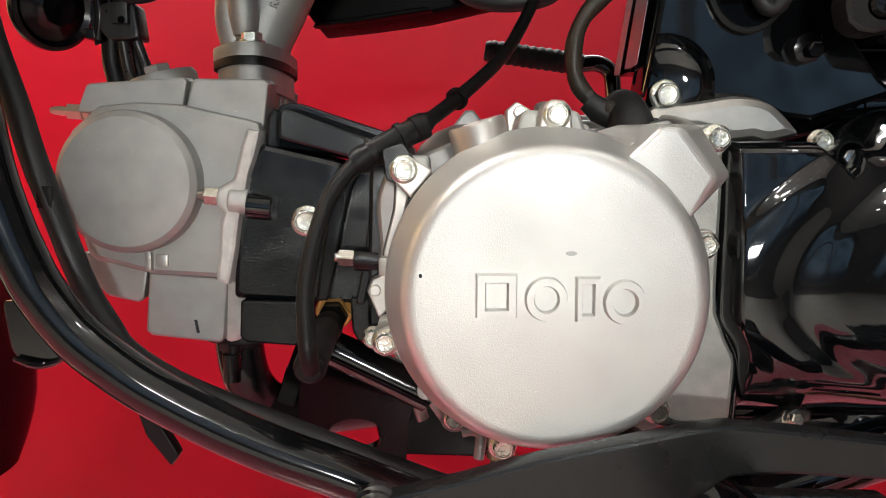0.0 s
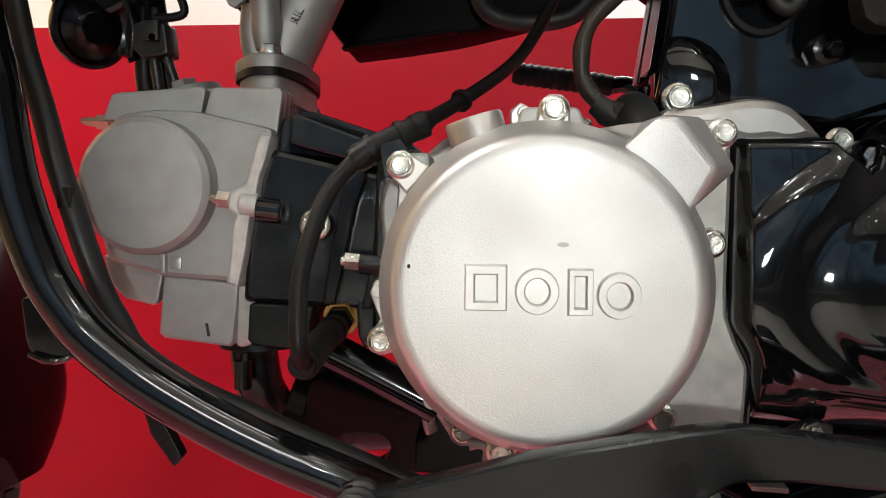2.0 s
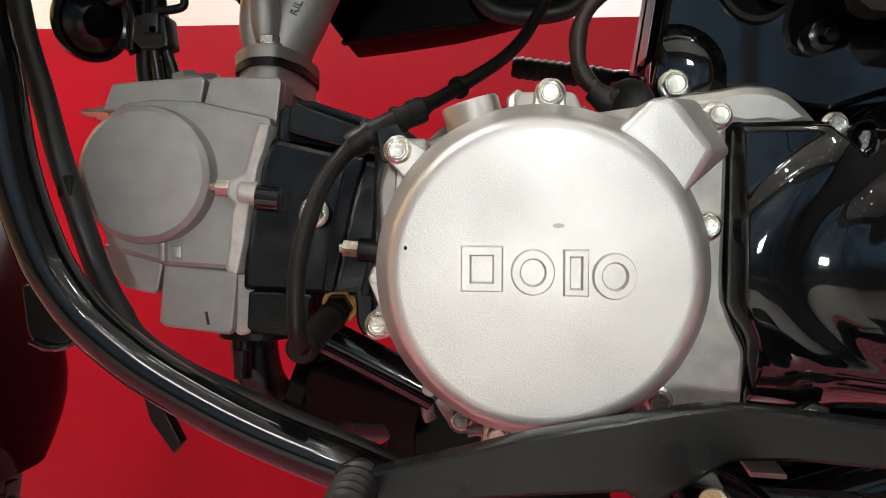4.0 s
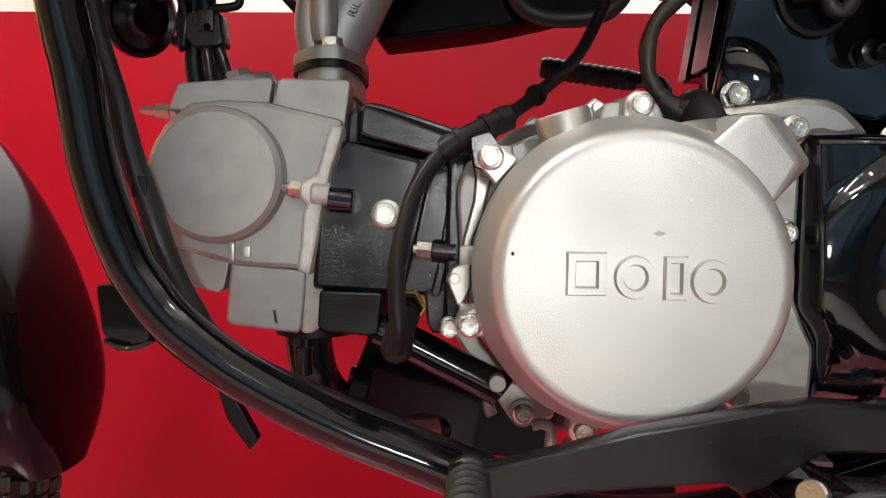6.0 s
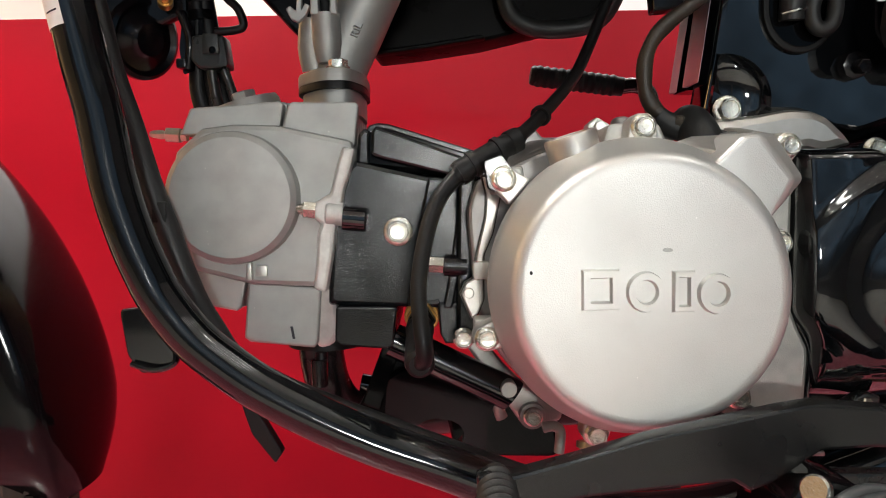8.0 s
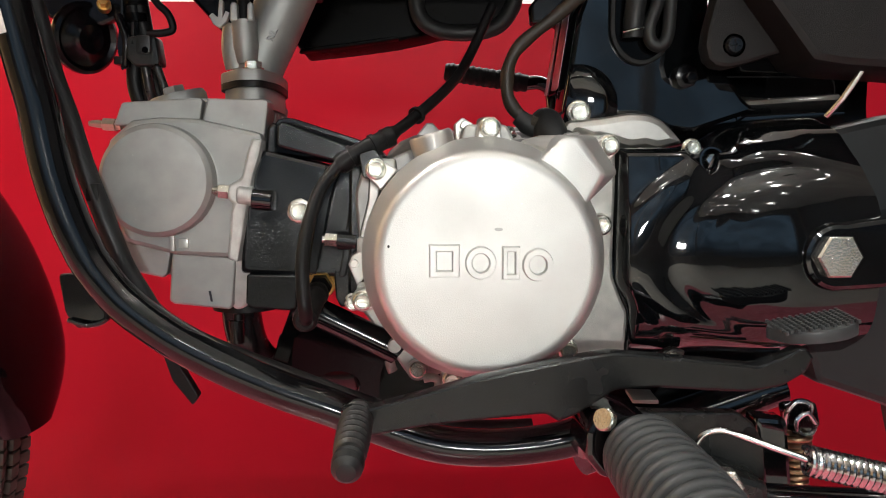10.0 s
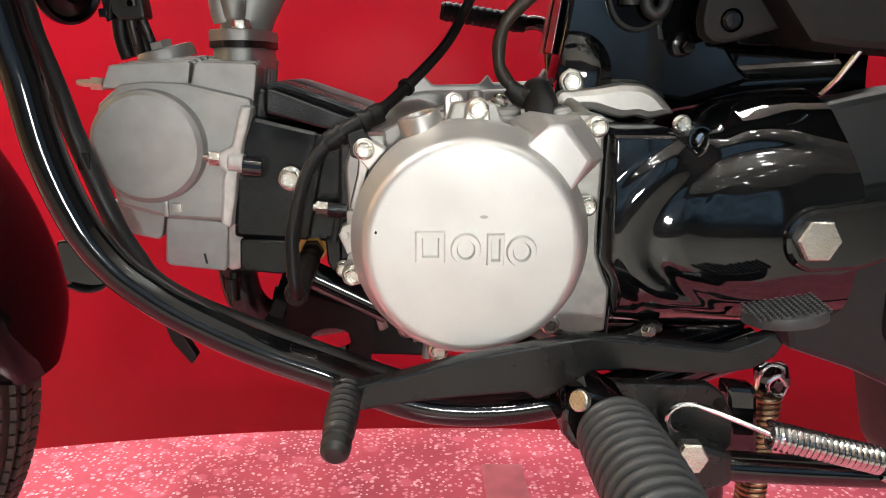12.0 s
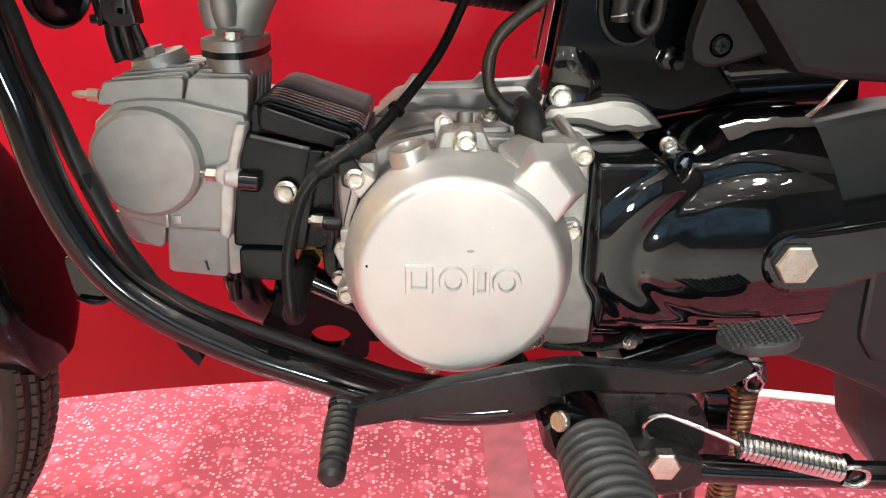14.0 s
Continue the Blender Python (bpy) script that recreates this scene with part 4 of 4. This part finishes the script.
part("hose_clip", tube([(137.5, 364, 541), (144, 359, 542), (151, 363, 543.5)], 1.0, 8, 4), CHROME, plate)
part("tab", join(lathe([(0, -6), (8, -6), (7.6, -1), (5, 0), (0, 0)], 8, axis((180, 367, 514), (0.1, -1, -0.1)), False), hexagon(4.2, 6, axis((180.5, 367, 513), (0.1, -1, -0.1)))), HORN, plate)
part("gusset_foot", prism([(118, 448), (112, 470), (126, 488), (180, 496), (216, 520), (298, 520), (298, 440), (200, 430)], 402, 410, 2, 0.2), GLOSS, plate)
# Two pale strips carry the reflections on this wall in their own colour.
for near, far, lean in ((382, 409, 9.8), (419, 434, 10.4)):
    part("gusset_wall", solid([(99.2, near, 508.5), (99.5, far, 509.5), (99.2 + lean, near, 574), (99.5 + lean, far, 575), (99.6, near, 508.5), (102.8, far, 509.5), (99.6 + lean, near, 574), (102.8 + lean, far, 575)], 0.15), REFLECTSTEEL, plate, "side wall of the frame plate, tinted with its reflection")
part("cable_bracket", prism([(89, 574), (90, 561), (104, 562), (112, 556), (126, 556), (126, 600), (104, 590)], 434, 446, 2, 0.2), HORN, plate)
part("wall_slot", solid([(102.6, 408, 508), (103.0, 436, 509), (112.4, 408, 574), (112.8, 436, 575), (116, 408, 508), (116, 436, 509), (124, 408, 574), (124, 436, 575)], 0.4), STAY, plate)
# side panel above the chain cover
side = part("side_panel", prism([(187, 640), (183, 556), (178, 536), (177, 527), (179, 519), (184, 515), (191, 514), (200, 516), (224, 523), (209, 545), (202, 560), (206, 640)], 331, 343, 2.5, 0.2), PANEL, bike, "dark grey grained plastic side panel")
part("panel_face", prism([(188, 640), (186, 572), (199, 552), (229, 514), (250, 511), (300, 508), (380, 500), (380, 640)], 306, 352, 5, 0.12), PANEL, side)
part("panel_back", prism([(196, 540), (206, 514), (270, 512), (276, 560), (196, 560)], 348, 354, 1, 0.1), STAY, side)
part("screw", join(lathe([(0, 2.6), (4.2, 2.2), (5.6, 0), (6.8, 0), (6.8, -1), (0, -1)], 24, axis((194, 331, 527), (0, -1, 0))), box(190.6, 197.4, 327.9, 329.4, 526.4, 527.6), box(193.4, 194.6, 327.9, 329.4, 523.6, 530.4)), SATIN, side)
part("rail_plate", prism([(212, 560), (214, 503), (270, 470), (330, 460), (326, 500), (327, 560)], 412, 420, 1, 0.1), STAY, bike, "black plate behind the side panel")
part("rail", join(tube([(172, 412, 480), (200, 412, 486), (240, 412, 490), (300, 412, 494)], 17, 16, 4), tube([(225, 412, 489), (230, 412, 489.5)], 18.4, 20, 2)), GLOSS, bike, "black frame rail behind the panel")


part("shock_mount", prism([(372, 560), (366, 520), (364, 455), (420, 455), (420, 560)], 400, 430, 3, 0.2), DULL, bike, "black shock absorber mount behind the panel")


# chain cover: a smooth pressing with a curved step round the axle side
def ease(t):
    t = min(1.0, max(0.0, t))
    return t * t * (3 - 2 * t)


def chain_cover():
    """Flat at the engine, then a swollen band that sweeps up round a groove and an inner dome."""
    bm = bmesh.new()
    fine = np.linspace(0.0, 1.8, 361)
    swell = np.interp(fine, (0.0, 0.6, 0.8, 0.88, 0.95, 1.0, 1.05, 1.12, 1.2, 1.3, 1.38), (-6.6, -6.0, -5.0, -3.8, -2.0, -1.3, -2.2, -3.3, -3.6, -2.4, 0.0))
    window = np.hanning(19) / np.hanning(19).sum()
    swell = np.convolve(np.pad(swell, 9, mode="edge"), window, mode="valid")
    nx, nz = 130, 110
    grid = []
    for i in range(nx + 1):
        x = 121 + (276 - 121) * i / nx
        top = float(np.interp(x, (121, 162, 168, 175, 181, 186, 200, 213, 235, 256, 276), (466.5, 466.5, 462, 455, 458, 467, 475, 481, 485.5, 488, 489)))
        low = 321 + 10 * ease((x - 190) / 70)
        col = []
        for j in range(nz + 1):
            z = low + (top - low) * j / nz
            e = math.hypot((x - 234) / 87, (z - 404) / 51)
            depth = float(np.interp(e, fine, swell))
            fade = ease((z - 332) / 44) * (1 - 0.6 * ease((x - 215) / 50))
            y = 307.5 + depth * fade - 3.6 * (1 - fade) * ease((1.3 - e) / 0.3) - 5 * (1 - ease((x - 140) / 50)) + (3 + 13 * ease((x - 158) / 34) if z > 402 else 10) * ((z - 402) / 62) ** 2 + 0.0007 * (x - 178) ** 2
            y += 40 * max(0.0, (366 - z) / 36) ** 2
            reach = 5 + 12 * ease((x - 182) / 20)
            y += (10 + 18 * ease((x - 182) / 20)) * max(0.0, 1 - (top - z) / reach) ** 2.2
            y += 12 * max(0.0, (126 - x) / 5) ** 2
            k = 1 - 0.09 * ease((z - 425) / 64)
            left = 8.0 * ease((393 - z) / 22) * (1 - i / nx) ** 3
            col.append(bm.verts.new((121 + (x - 121) * k + left, y, z)))
        grid.append([bm.verts.new((x + 8.0 * (1 - i / nx) ** 3, 380, low))] + col + [bm.verts.new((121 + (x - 121) * k, 380, top))])
    for a, b in zip(grid, grid[1:]):
        for j in range(len(a) - 1):
            bm.faces.new((a[j], b[j], b[j + 1], a[j + 1]))
    bm.faces.new(grid[0]), bm.faces.new(grid[-1])
    bmesh.ops.recalc_face_normals(bm, faces=bm.faces)
    return bm


chain = part("chain_cover", chain_cover(), GLOSS, bike, "swollen glossy black drive chain cover", 70)
bolt(172.6, 338, 467.3, chain, turn=10)
part("fastener", lathe([(6.4, 2), (6.8, 4), (7.8, 4), (8.2, 2.6), (8.2, -10), (0, -10), (0, -4), (6.0, -4), (6.4, 2)], 28, axis((179, 326, 459), (0.1, -1, 0.15)), False), GLOSS, chain)
part("fastener_nut", hexagon(4.4, 8, axis((179.5, 331, 458.5), (0.1, -1, 0.15))), CHROME, chain)
part("edge_lip", tube([(121, 322, 466), (119, 322, 440), (119.5, 322, 424), (121, 322, 402), (121.5, 320, 393), (126, 318, 381), (130, 317, 370), (129.5, 317, 356), (129, 318, 338)], 1.5, 10, 4), GLOSS, chain)

# swing arm pivot and chain case
swing = part("swing_arm", prism([(245 + 19.5 * math.cos(radians(a)), 404 + 19.5 * math.sin(radians(a))) for a in range(80, 271, 6)] + [(272, 386), (300, 396), (330, 402), (380, 404), (380, 440), (330, 436), (270, 426)], 300, 335, 3, 0.1), GLOSS, bike, "glossy black swing arm pivot lug")
part("pivot_nut", join(hexagon(13.2, 7.5, axis((243.5, 302.5, 404.6), (0.0, -1, 0)), 1.2), lathe([(0, 7.2), (1.8, 7.2), (1.8, 7.75), (0, 7.75)], 12, axis((243.5, 302.5, 404.6), (0, -1, 0)))), ZINC, swing, "large zinc plated hexagon pivot nut")
for k in range(6):
    a = radians(60 * k + 25)
    part("nut_mark", box(243 + 8 * math.cos(a) - 0.6, 243 + 8 * math.cos(a) + 0.6, 294.4, 295.4, 405 + 8 * math.sin(a) - 1.6, 405 + 8 * math.sin(a) + 1.6), ZINC, swing)
casep = part("chain_case", prism([(262, 479), (272, 481.5), (290, 485.5), (312, 490), (400, 497), (420, 420), (410, 240), (352, 282), (306, 303), (262, 318), (252, 350), (256, 420)], 347, 376, 5, 0.15), CASEPLASTIC, bike, "dull dark grey plastic chain case")
part("case_step", prism([(320, 380), (330, 390), (420, 396), (420, 300), (336, 310), (322, 330)], 343, 350, 4, 0.4), CASEPLASTIC, casep)
part("mudflap", prism([(352, 284), (400, 262), (420, 200), (396, 180), (368, 220)], 380, 420, 3, 0.2), CASEPLASTIC, casep)
part("rod", tube([(253, 334, 486), (258, 326, 496), (264, 319, 511)], 1.8, 8, 2), CHROME, casep)

# gear lever
LY = 262.0
top = [(-33, 332), (-28, 334), (-20, 332), (4, 338), (37, 347), (65, 352.5), (92, 358), (106, 360), (134, 357.5), (160, 354.5), (182, 352), (196, 357), (204, 361), (208, 361)]
low = [(212, 356), (208, 348), (196, 341), (178, 338), (150, 339.5), (130, 341), (108, 340), (96, 332), (88, 327), (79, 323.6), (72, 328), (37, 325), (8, 322), (-20, 317), (-28, 316), (-33, 320)]
lever = part("gear_lever", prism(top + low, LY, LY + 9, 1.6, 0.2), SATIN, bike, "satin black heel-and-toe gear lever")
part("lever_hub", lathe([(0, 0), (9, 0), (9, 36), (0, 36)], 24, axis((79, LY + 3, 337), (0, 1, 0))), SATIN, lever)
toe = part("toe_rubber", lathe([(0, -2), (6.0, -2), (7.0, 1), (7.2, 2)] + [(7.0 + (1.0 if k % 3 == 1 else 0.0) + 0.9 * math.sin(math.pi * k / 24), 3 + 1.75 * k) for k in range(25)] + [(7.6, 47), (7.6, 48), (6.2, 49), (6.2, 50), (7.8, 51), (7.2, 56), (4.5, 59), (0, 60)], 24, axis((-25, 272, 328), (-0.02, -1, -0.17))), RUBBER, lever, "ribbed black rubber on the toe end", 30)
pad = part("heel_pad", slab([(-23, 6), (-17, -6), (-6, -12.5), (10, -14), (21, -9), (23, 2), (15, 12), (-2, 13.5), (-17, 12)], -4, 3, 2, 0.7), PEGRUBBER, lever, "black rubber heel pad with studded top")
pad_pose = Matrix.Translation((216 * K, 273 * K, 369.5 * K)) @ Matrix.Rotation(radians(-9), 4, "Y") @ Matrix.Rotation(radians(7), 4, "X")
pad.matrix_basis = pad_pose
BASE[pad.name] = pad_pose
stud = mesh_of("pad_stud", lathe([(0, 0), (1.25, 0), (1.0, 1.7), (0, 2.0)], 6), PEGRUBBER)
for i in range(13):
    for j in range(9):
        x, y = -19.2 + 3.2 * i, -10.5 + 2.6 * j + (1.7 if i % 2 else 0)
        if abs(x) / 22 + max(0, abs(y) - 8) / 22 < 1.0 and abs(y) < 11.5:
            put("pad_stud", stud, lever, pad_pose @ Matrix.Translation((x * K, y * K, 2.9 * K)))

# footpeg and its bracket
peg_at, peg_way = Vector((119.5, 252, 311)), Vector((0.05, -1, -0.06))
peg = part("footpeg", lathe([(0, -4), (14, -4), (18, -2), (20, 1)] + [(19.6 + 2.6 * (1, 1.1, 1, 0.6, -1.5, -1.2)[k % 6] - 0.0012 * (k - 30) ** 2, 2 + 1.28 * k) for k in range(70)] + [(19, 93), (21.5, 95), (21.5, 108), (17, 112), (0, 112)], 40, axis(peg_at, peg_way)), PEGRUBBER, bike, "ribbed black rubber rider footpeg", 60)
part("peg_pin", lathe([(0, 0), (6.0, 0), (6.0, 3), (5.2, 4), (0, 4)], 20, axis((101, 252, 328), (-0.75, -0.62, 0.35))), ZINC, peg)
part("peg_bracket", join(prism([(92, 306), (92, 320), (97, 329), (106, 331), (118, 327.5), (129, 321), (136, 312), (136, 302), (118, 292), (100, 296)], 256, 292, 3, 0.3), tube([(104, 285, 312), (106, 310, 300), (110, 330, 288)], 11, 14, 4)), GLOSS, peg)
part("bracket_plate", solid([(150, 388, 304), (167, 387, 303.5), (168, 371, 300.5), (151, 373, 300.5), (150, 388, 301.5), (167, 387, 301), (168, 371, 298), (151, 373, 298)], 0.4), MACHINED, peg, "bare bright steel tab")
part("shift_link", prism([(91, 350), (104, 343), (134, 340), (146, 344), (156, 350), (163, 348), (163, 343.5), (150, 340), (134, 337.5), (104, 339), (92, 343)], 313, 321, 1.5, 0.3), STANDPAINT, lever, "dull black shift shaft link")
part("link_bolt", join(hexagon(3.4, 5, axis((154, 314, 344), (0.3, -0.9, 0.3))), lathe([(0, -2), (4.6, -2), (4.6, 0), (0, 0)], 18, axis((154, 314, 344), (0.3, -0.9, 0.3)))), ZINC, lever)

# side stand, its bracket and springs
stand = part("side_stand", tube([(168, 284, 276), (190, 282, 272), (240, 282, 268), (330, 284, 262), (420, 288, 256)], 9, 18, 5), GLOSS, bike, "glossy black folded side stand")
part("stand_bracket", join(prism([(116, 319), (140, 316.5), (189, 315.5), (198, 309.5), (205, 297), (207, 275), (196, 262), (160, 258), (140, 266), (130, 290)], 298, 306, 1.5, 0.2), prism([(140, 284), (150, 292), (172, 292), (196, 284), (198, 264), (180, 256), (150, 258)], 272, 298, 4, 0.3)), STANDPAINT, stand, "black welded stand bracket")
part("stand_leg", tube([(193, 304, 266), (196, 305, 240), (199, 308, 180)], 11, 18, 4), GLOSS, stand)
part("stand_barrel", prism([(206, 308), (226, 306), (232, 250), (214, 248)], 312, 326, 3, 0.2), GLOSS, stand)
part("pivot_bolt", hexagon(10, 9, axis((168.5, 271, 286), (-0.05, -1, 0.05)), 1.2), ZINC, stand, "zinc plated hexagon stand bolt")
# Thin dull-black disc on the solid plate, for the shade in its hole.
part("bracket_hole_shade", lathe([(0, 0), (4, 0), (4, 0.4), (0, 0.4)], 16, axis((196, 297.6, 303), (0, -1, 0))), DULL, stand)
part("return_spring", helix((213, 268, 299), (277, 264, 284), 6.9, 1.7, 19), CHROME, stand, "bright steel return spring")
part("spring_hook", tube([(171, 286, 289), (163, 285, 293), (160, 284, 301), (163, 283, 308), (170, 282, 311), (178, 280, 310), (200, 274, 303), (214, 268, 299)], 1.9, 10, 6), CHROME, stand)
part("spring_hook", tube([(276, 264, 284), (284, 262, 286), (292, 262, 283), (293, 262, 276), (286, 262, 272), (279, 263, 274)], 1.9, 10, 6), CHROME, stand)
part("spring_peg", lathe([(0, -10), (5, -10), (5, 6), (0, 6)], 14, axis((288, 270, 278), (0, -1, 0))), GLOSS, stand)
main = part("stand_spring", helix((257, 361, 282), (253, 361, 170), 9.0, 2.0, 26), BRONZE, bike, "bronze coloured centre stand spring")
part("spring_loop", join(tube([(250, 361, 280), (250, 359, 295), (256, 358, 303), (265, 358, 300), (264, 358, 290)], 1.7, 8, 5), tube([(268, 356, 288), (262, 356, 295), (255, 356, 290), (257, 356, 282), (265, 356, 281), (268, 356, 288)], 1.6, 8, 4)), CHROME, main)
part("spring_lug", prism([(250, 298), (272, 300), (276, 284), (266, 276), (254, 280)], 364, 372, 1, 0.3), GLOSS, main)
part("cross_tube", tube([(114, 366, 266), (180, 384, 280), (260, 392, 304)], 14, 16, 4), GLOSS, bike, "black frame cross tube")
part("swing_bracket", prism([(126, 336), (170, 340), (240, 346), (262, 330), (240, 292), (200, 272), (150, 282), (128, 304)], 396, 404, 3, 0.2), GLOSS, bike, "black lower frame bracket")

# front wheel and mudguard
def ring_profile(radius, outline, seg=96, at=(-571, MID + 12, 275)):
    """An outline of radius and sideways offset turned about the wheel's axle."""
    return lathe([(radius + dr, w) for dr, w in outline], seg, axis(at, (0, 1, 0)), False)


wheel = part("front_wheel", ring_profile(240, [(-10, -18), (0, -20), (0, 20), (-10, 18), (-10, -18)]), CHROME, bike, "front wheel with ribbed black tyre")
part("tyre", ring_profile(240, [(-4, -26), (8, -38), (20, -40), (29, -33), (33.5, -18), (35, 0), (33.5, 18), (29, 33), (20, 40), (8, 38), (-4, 26), (-4, -26)], 120), TYRE, wheel, "black tyre with chunky tread")
block = mesh_of("tread_block", box(-4.6, 4.6, -5.6, 5.6, -1.5, 3.4, 0.8), TYRE)
for k in range(56):
    for w, tip in ((-31, -46), (-17, -18), (-3, -3), (12, 10)):
        a = radians(-62 + 2.3 * k + (1.1 if w in (-17, 12) else 0))
        r = 275 - 0.0052 * w * w - (2.4 if abs(w) > 30 else 0)
        m = Matrix.Translation(((-571 + r * math.cos(a)) * K, (MID + 12 + w) * K, (275 + r * math.sin(a)) * K)) @ Matrix.Rotation(-a + radians(90), 4, "Y") @ Matrix.Rotation(radians(tip), 4, "X")
        put("tread_block", block, wheel, m)


def mudguard():
    bm = bmesh.new()
    rows = []
    for i in range(41):
        a = radians(-2 + 104 * i / 40)
        row = []
        for j in range(-1, 18):
            u = max(-1.0, min(1.0, -1 + 2 * j / 16))
            w = 56 * math.sin(u * math.pi / 2)
            r = 286 + 19 * math.cos(u * math.pi / 2) ** 0.4 if 0 <= j <= 16 else 266
            if i < 6:
                r -= (1 - i / 6) ** 2 * 6
            row.append(bm.verts.new((-571 + r * math.cos(a) * 0.985, MID + 12 + w * math.sin(min(1.0, 0.35 + i / 7) * math.pi / 2), 275 + r * math.sin(a))))
        rows.append(row)
    for a, b in zip(rows, rows[1:]):
        for j in range(18):
            bm.faces.new((a[j], b[j], b[j + 1], a[j + 1]))
    bmesh.ops.recalc_face_normals(bm, faces=bm.faces)
    bmesh.ops.solidify(bm, geom=bm.faces[:], thickness=3)
    return bm


part("mudguard", mudguard(), GUARD, bike, "glossy black front mudguard", 60)

# upper left: horn, harness; above: air box and hose
horn = part("horn", lathe([(0, -14), (10, -14), (12, -9), (17, -8), (19, -3), (23, -2), (25.5, -1), (26, 1), (25.5, 4), (23, 5.5), (20, 3), (12, 6), (10, 9), (5, 9), (0, 10)], 40, axis((-235, 450, 552), (0.84, -0.5, -0.2))), HORN, bike, "round black horn")
part("horn_bolt", join(hexagon(3.4, 5, axis((-214, 436, 573), (0.3, -0.9, 0.2))), lathe([(0, -6), (4.8, -6), (4.8, 0), (0, 0)], 18, axis((-214, 436, 573), (0.3, -0.9, 0.2)))), BRASS, horn, "brassy plated horn bolt")
part("horn_bracket", join(prism([(-276, 650), (-266, 585), (-258, 566), (-246, 562), (-234, 568), (-222, 560), (-209, 566), (-196, 566), (-198, 534), (-206, 531), (-208, 545), (-204, 570), (-204, 650)], 446, 454, 2, 0.2), tube([(-206, 440, 566), (-200, 438, 548), (-203, 440, 531)], 3.0, 10, 4), box(-209, -203, 436, 446, 531, 537, 1)), HORN, horn)
harness = part("wiring_harness", join(tube([(-196, 452, 504), (-200, 452, 520), (-199, 452, 545), (-199, 452, 572), (-206, 452, 620)], 6.2, 14, 4), tube([(-183, 454, 506), (-188, 454, 526), (-192, 454, 552), (-196, 454, 580), (-203, 454, 625)], 6.4, 14, 4), tube([(-190, 449, 505), (-193, 449, 525), (-194, 449, 540)], 2.4, 10, 3)), DULL, bike, "black wiring harness with plug")
for z in (566, 578):
    part("harness_tape", tube([(-197, 452, z - 3), (-197.5, 452, z + 3)], 8.6, 16, 2), BOXPLASTIC, harness)
part("plug", join(prism([(-197.5, 550), (-178, 551), (-175.5, 531), (-182, 529.5), (-193, 529.5), (-198.5, 535)], 432, 448, 1.6, 0.3), box(-190, -180, 428, 434, 538, 550, 1), tube([(-188, 440, 530), (-186, 442, 512), (-184, 446, 504)], 3.4, 12, 3), tube([(-180, 440, 530), (-176, 442, 516), (-174, 446, 504)], 3.0, 12, 3)), STANDPAINT, harness, "dark grey connector plug")
# Near-black disc on the plug's face imitates the shaded hole.
part("plug_hole_shade", lathe([(0, 0), (2.2, 0), (2.2, 0.6), (0, 0.6)], 14, axis((-183.6, 428.4, 540), (0, -1, 0))), STAY, harness)
part("lead", tube([(-190, 430, 600), (-182.6, 430, 584.5), (-174.4, 430, 572), (-167.5, 430, 565), (-164.4, 430, 555), (-170.8, 430, 552), (-182, 430, 551.5)], 2.6, 10, 5), DULL, harness)
air = part("air_box", prism([(-205, 660), (-150, 625), (-117, 592), (-91, 558), (-54, 562), (-10, 568), (31, 577), (84, 590), (96, 616), (96, 660)], 548, 590, 3, 0.12), BOXPLASTIC, bike, "black plastic air box above the intake")
part("box_lip", prism([(-93, 556.5), (-91, 560), (-54, 564.5), (-10, 571), (-8, 568), (-54, 561)], 534, 544, 1.0, 0.2), BOXPLASTIC, air)
part("hose", tube([(4, 530, 680), (6.4, 530, 613), (9, 530, 588), (22, 530, 576), (46, 530, 572.5), (73, 530, 577), (87, 530, 592), (91, 530, 612), (94, 530, 680)], 7.0, 16, 6), RUBBER, air, "black rubber hose loop")
part("box_well", lathe([(0, -6), (34, -6), (36, 0), (0, 0)], 36, axis((48, 540, 604), (0, -1, 0))), BOXPLASTIC, air)
part("throttle_body", solid([(-172, 486, 594), (-139.5, 486, 558), (-132, 486, 560), (-128, 486, 594), (-185, 486, 640), (-120, 486, 640), (-172, 520, 594), (-140, 520, 562), (-126, 520, 594), (-185, 520, 640), (-120, 520, 640)], 3), HORN, bike, "black throttle body behind the intake")
# Unseen dark mass, added to keep bright reflections off the front mudguard.
part("unseen_cowl_block", prism([(-560, 820), (-540, 720), (-470, 668), (-360, 664), (-270, 680), (-262, 760), (-320, 860), (-460, 900)], 300, 560, 40, 0.3), GUARD, bike, "unseen black cowl block that darkens the mudguard's reflections", 60)
# Unseen tank mass; its low underside is shaped to shade the red panel.
tank_side = [(-235, 700), (-212, 612), (-150, 600), (120, 600), (236, 612), (260, 720), (140, 800), (-60, 830), (-200, 790)]
part("unseen_tank_block", solid([(x, y, z) for y in (340, 466) for x, z in tank_side] + [(x * 0.96, y, max(z, 655)) for y in (312, 556) for x, z in tank_side], 14), GLOSS, bike, "unseen black tank block that shades the engine and red panel", 60)

# kick pedal on the far side
kick = part("kick_pedal", lathe([(0, 0), (7, 0), (8.5, 3)] + [(8 + (1.2 if k % 2 else 0), 4 + 3.1 * k) for k in range(23)] + [(8, 78), (0, 78)], 20, axis((33, 590, 549), (1, 0, -0.14))), DULL, bike, "ribbed black kick pedal on the far side")
part("kick_arm", tube([(108, 590, 538), (122, 590, 539), (132, 588, 532), (134, 584, 515), (136, 580, 480)], 6.5, 14, 5), GLOSS, kick)
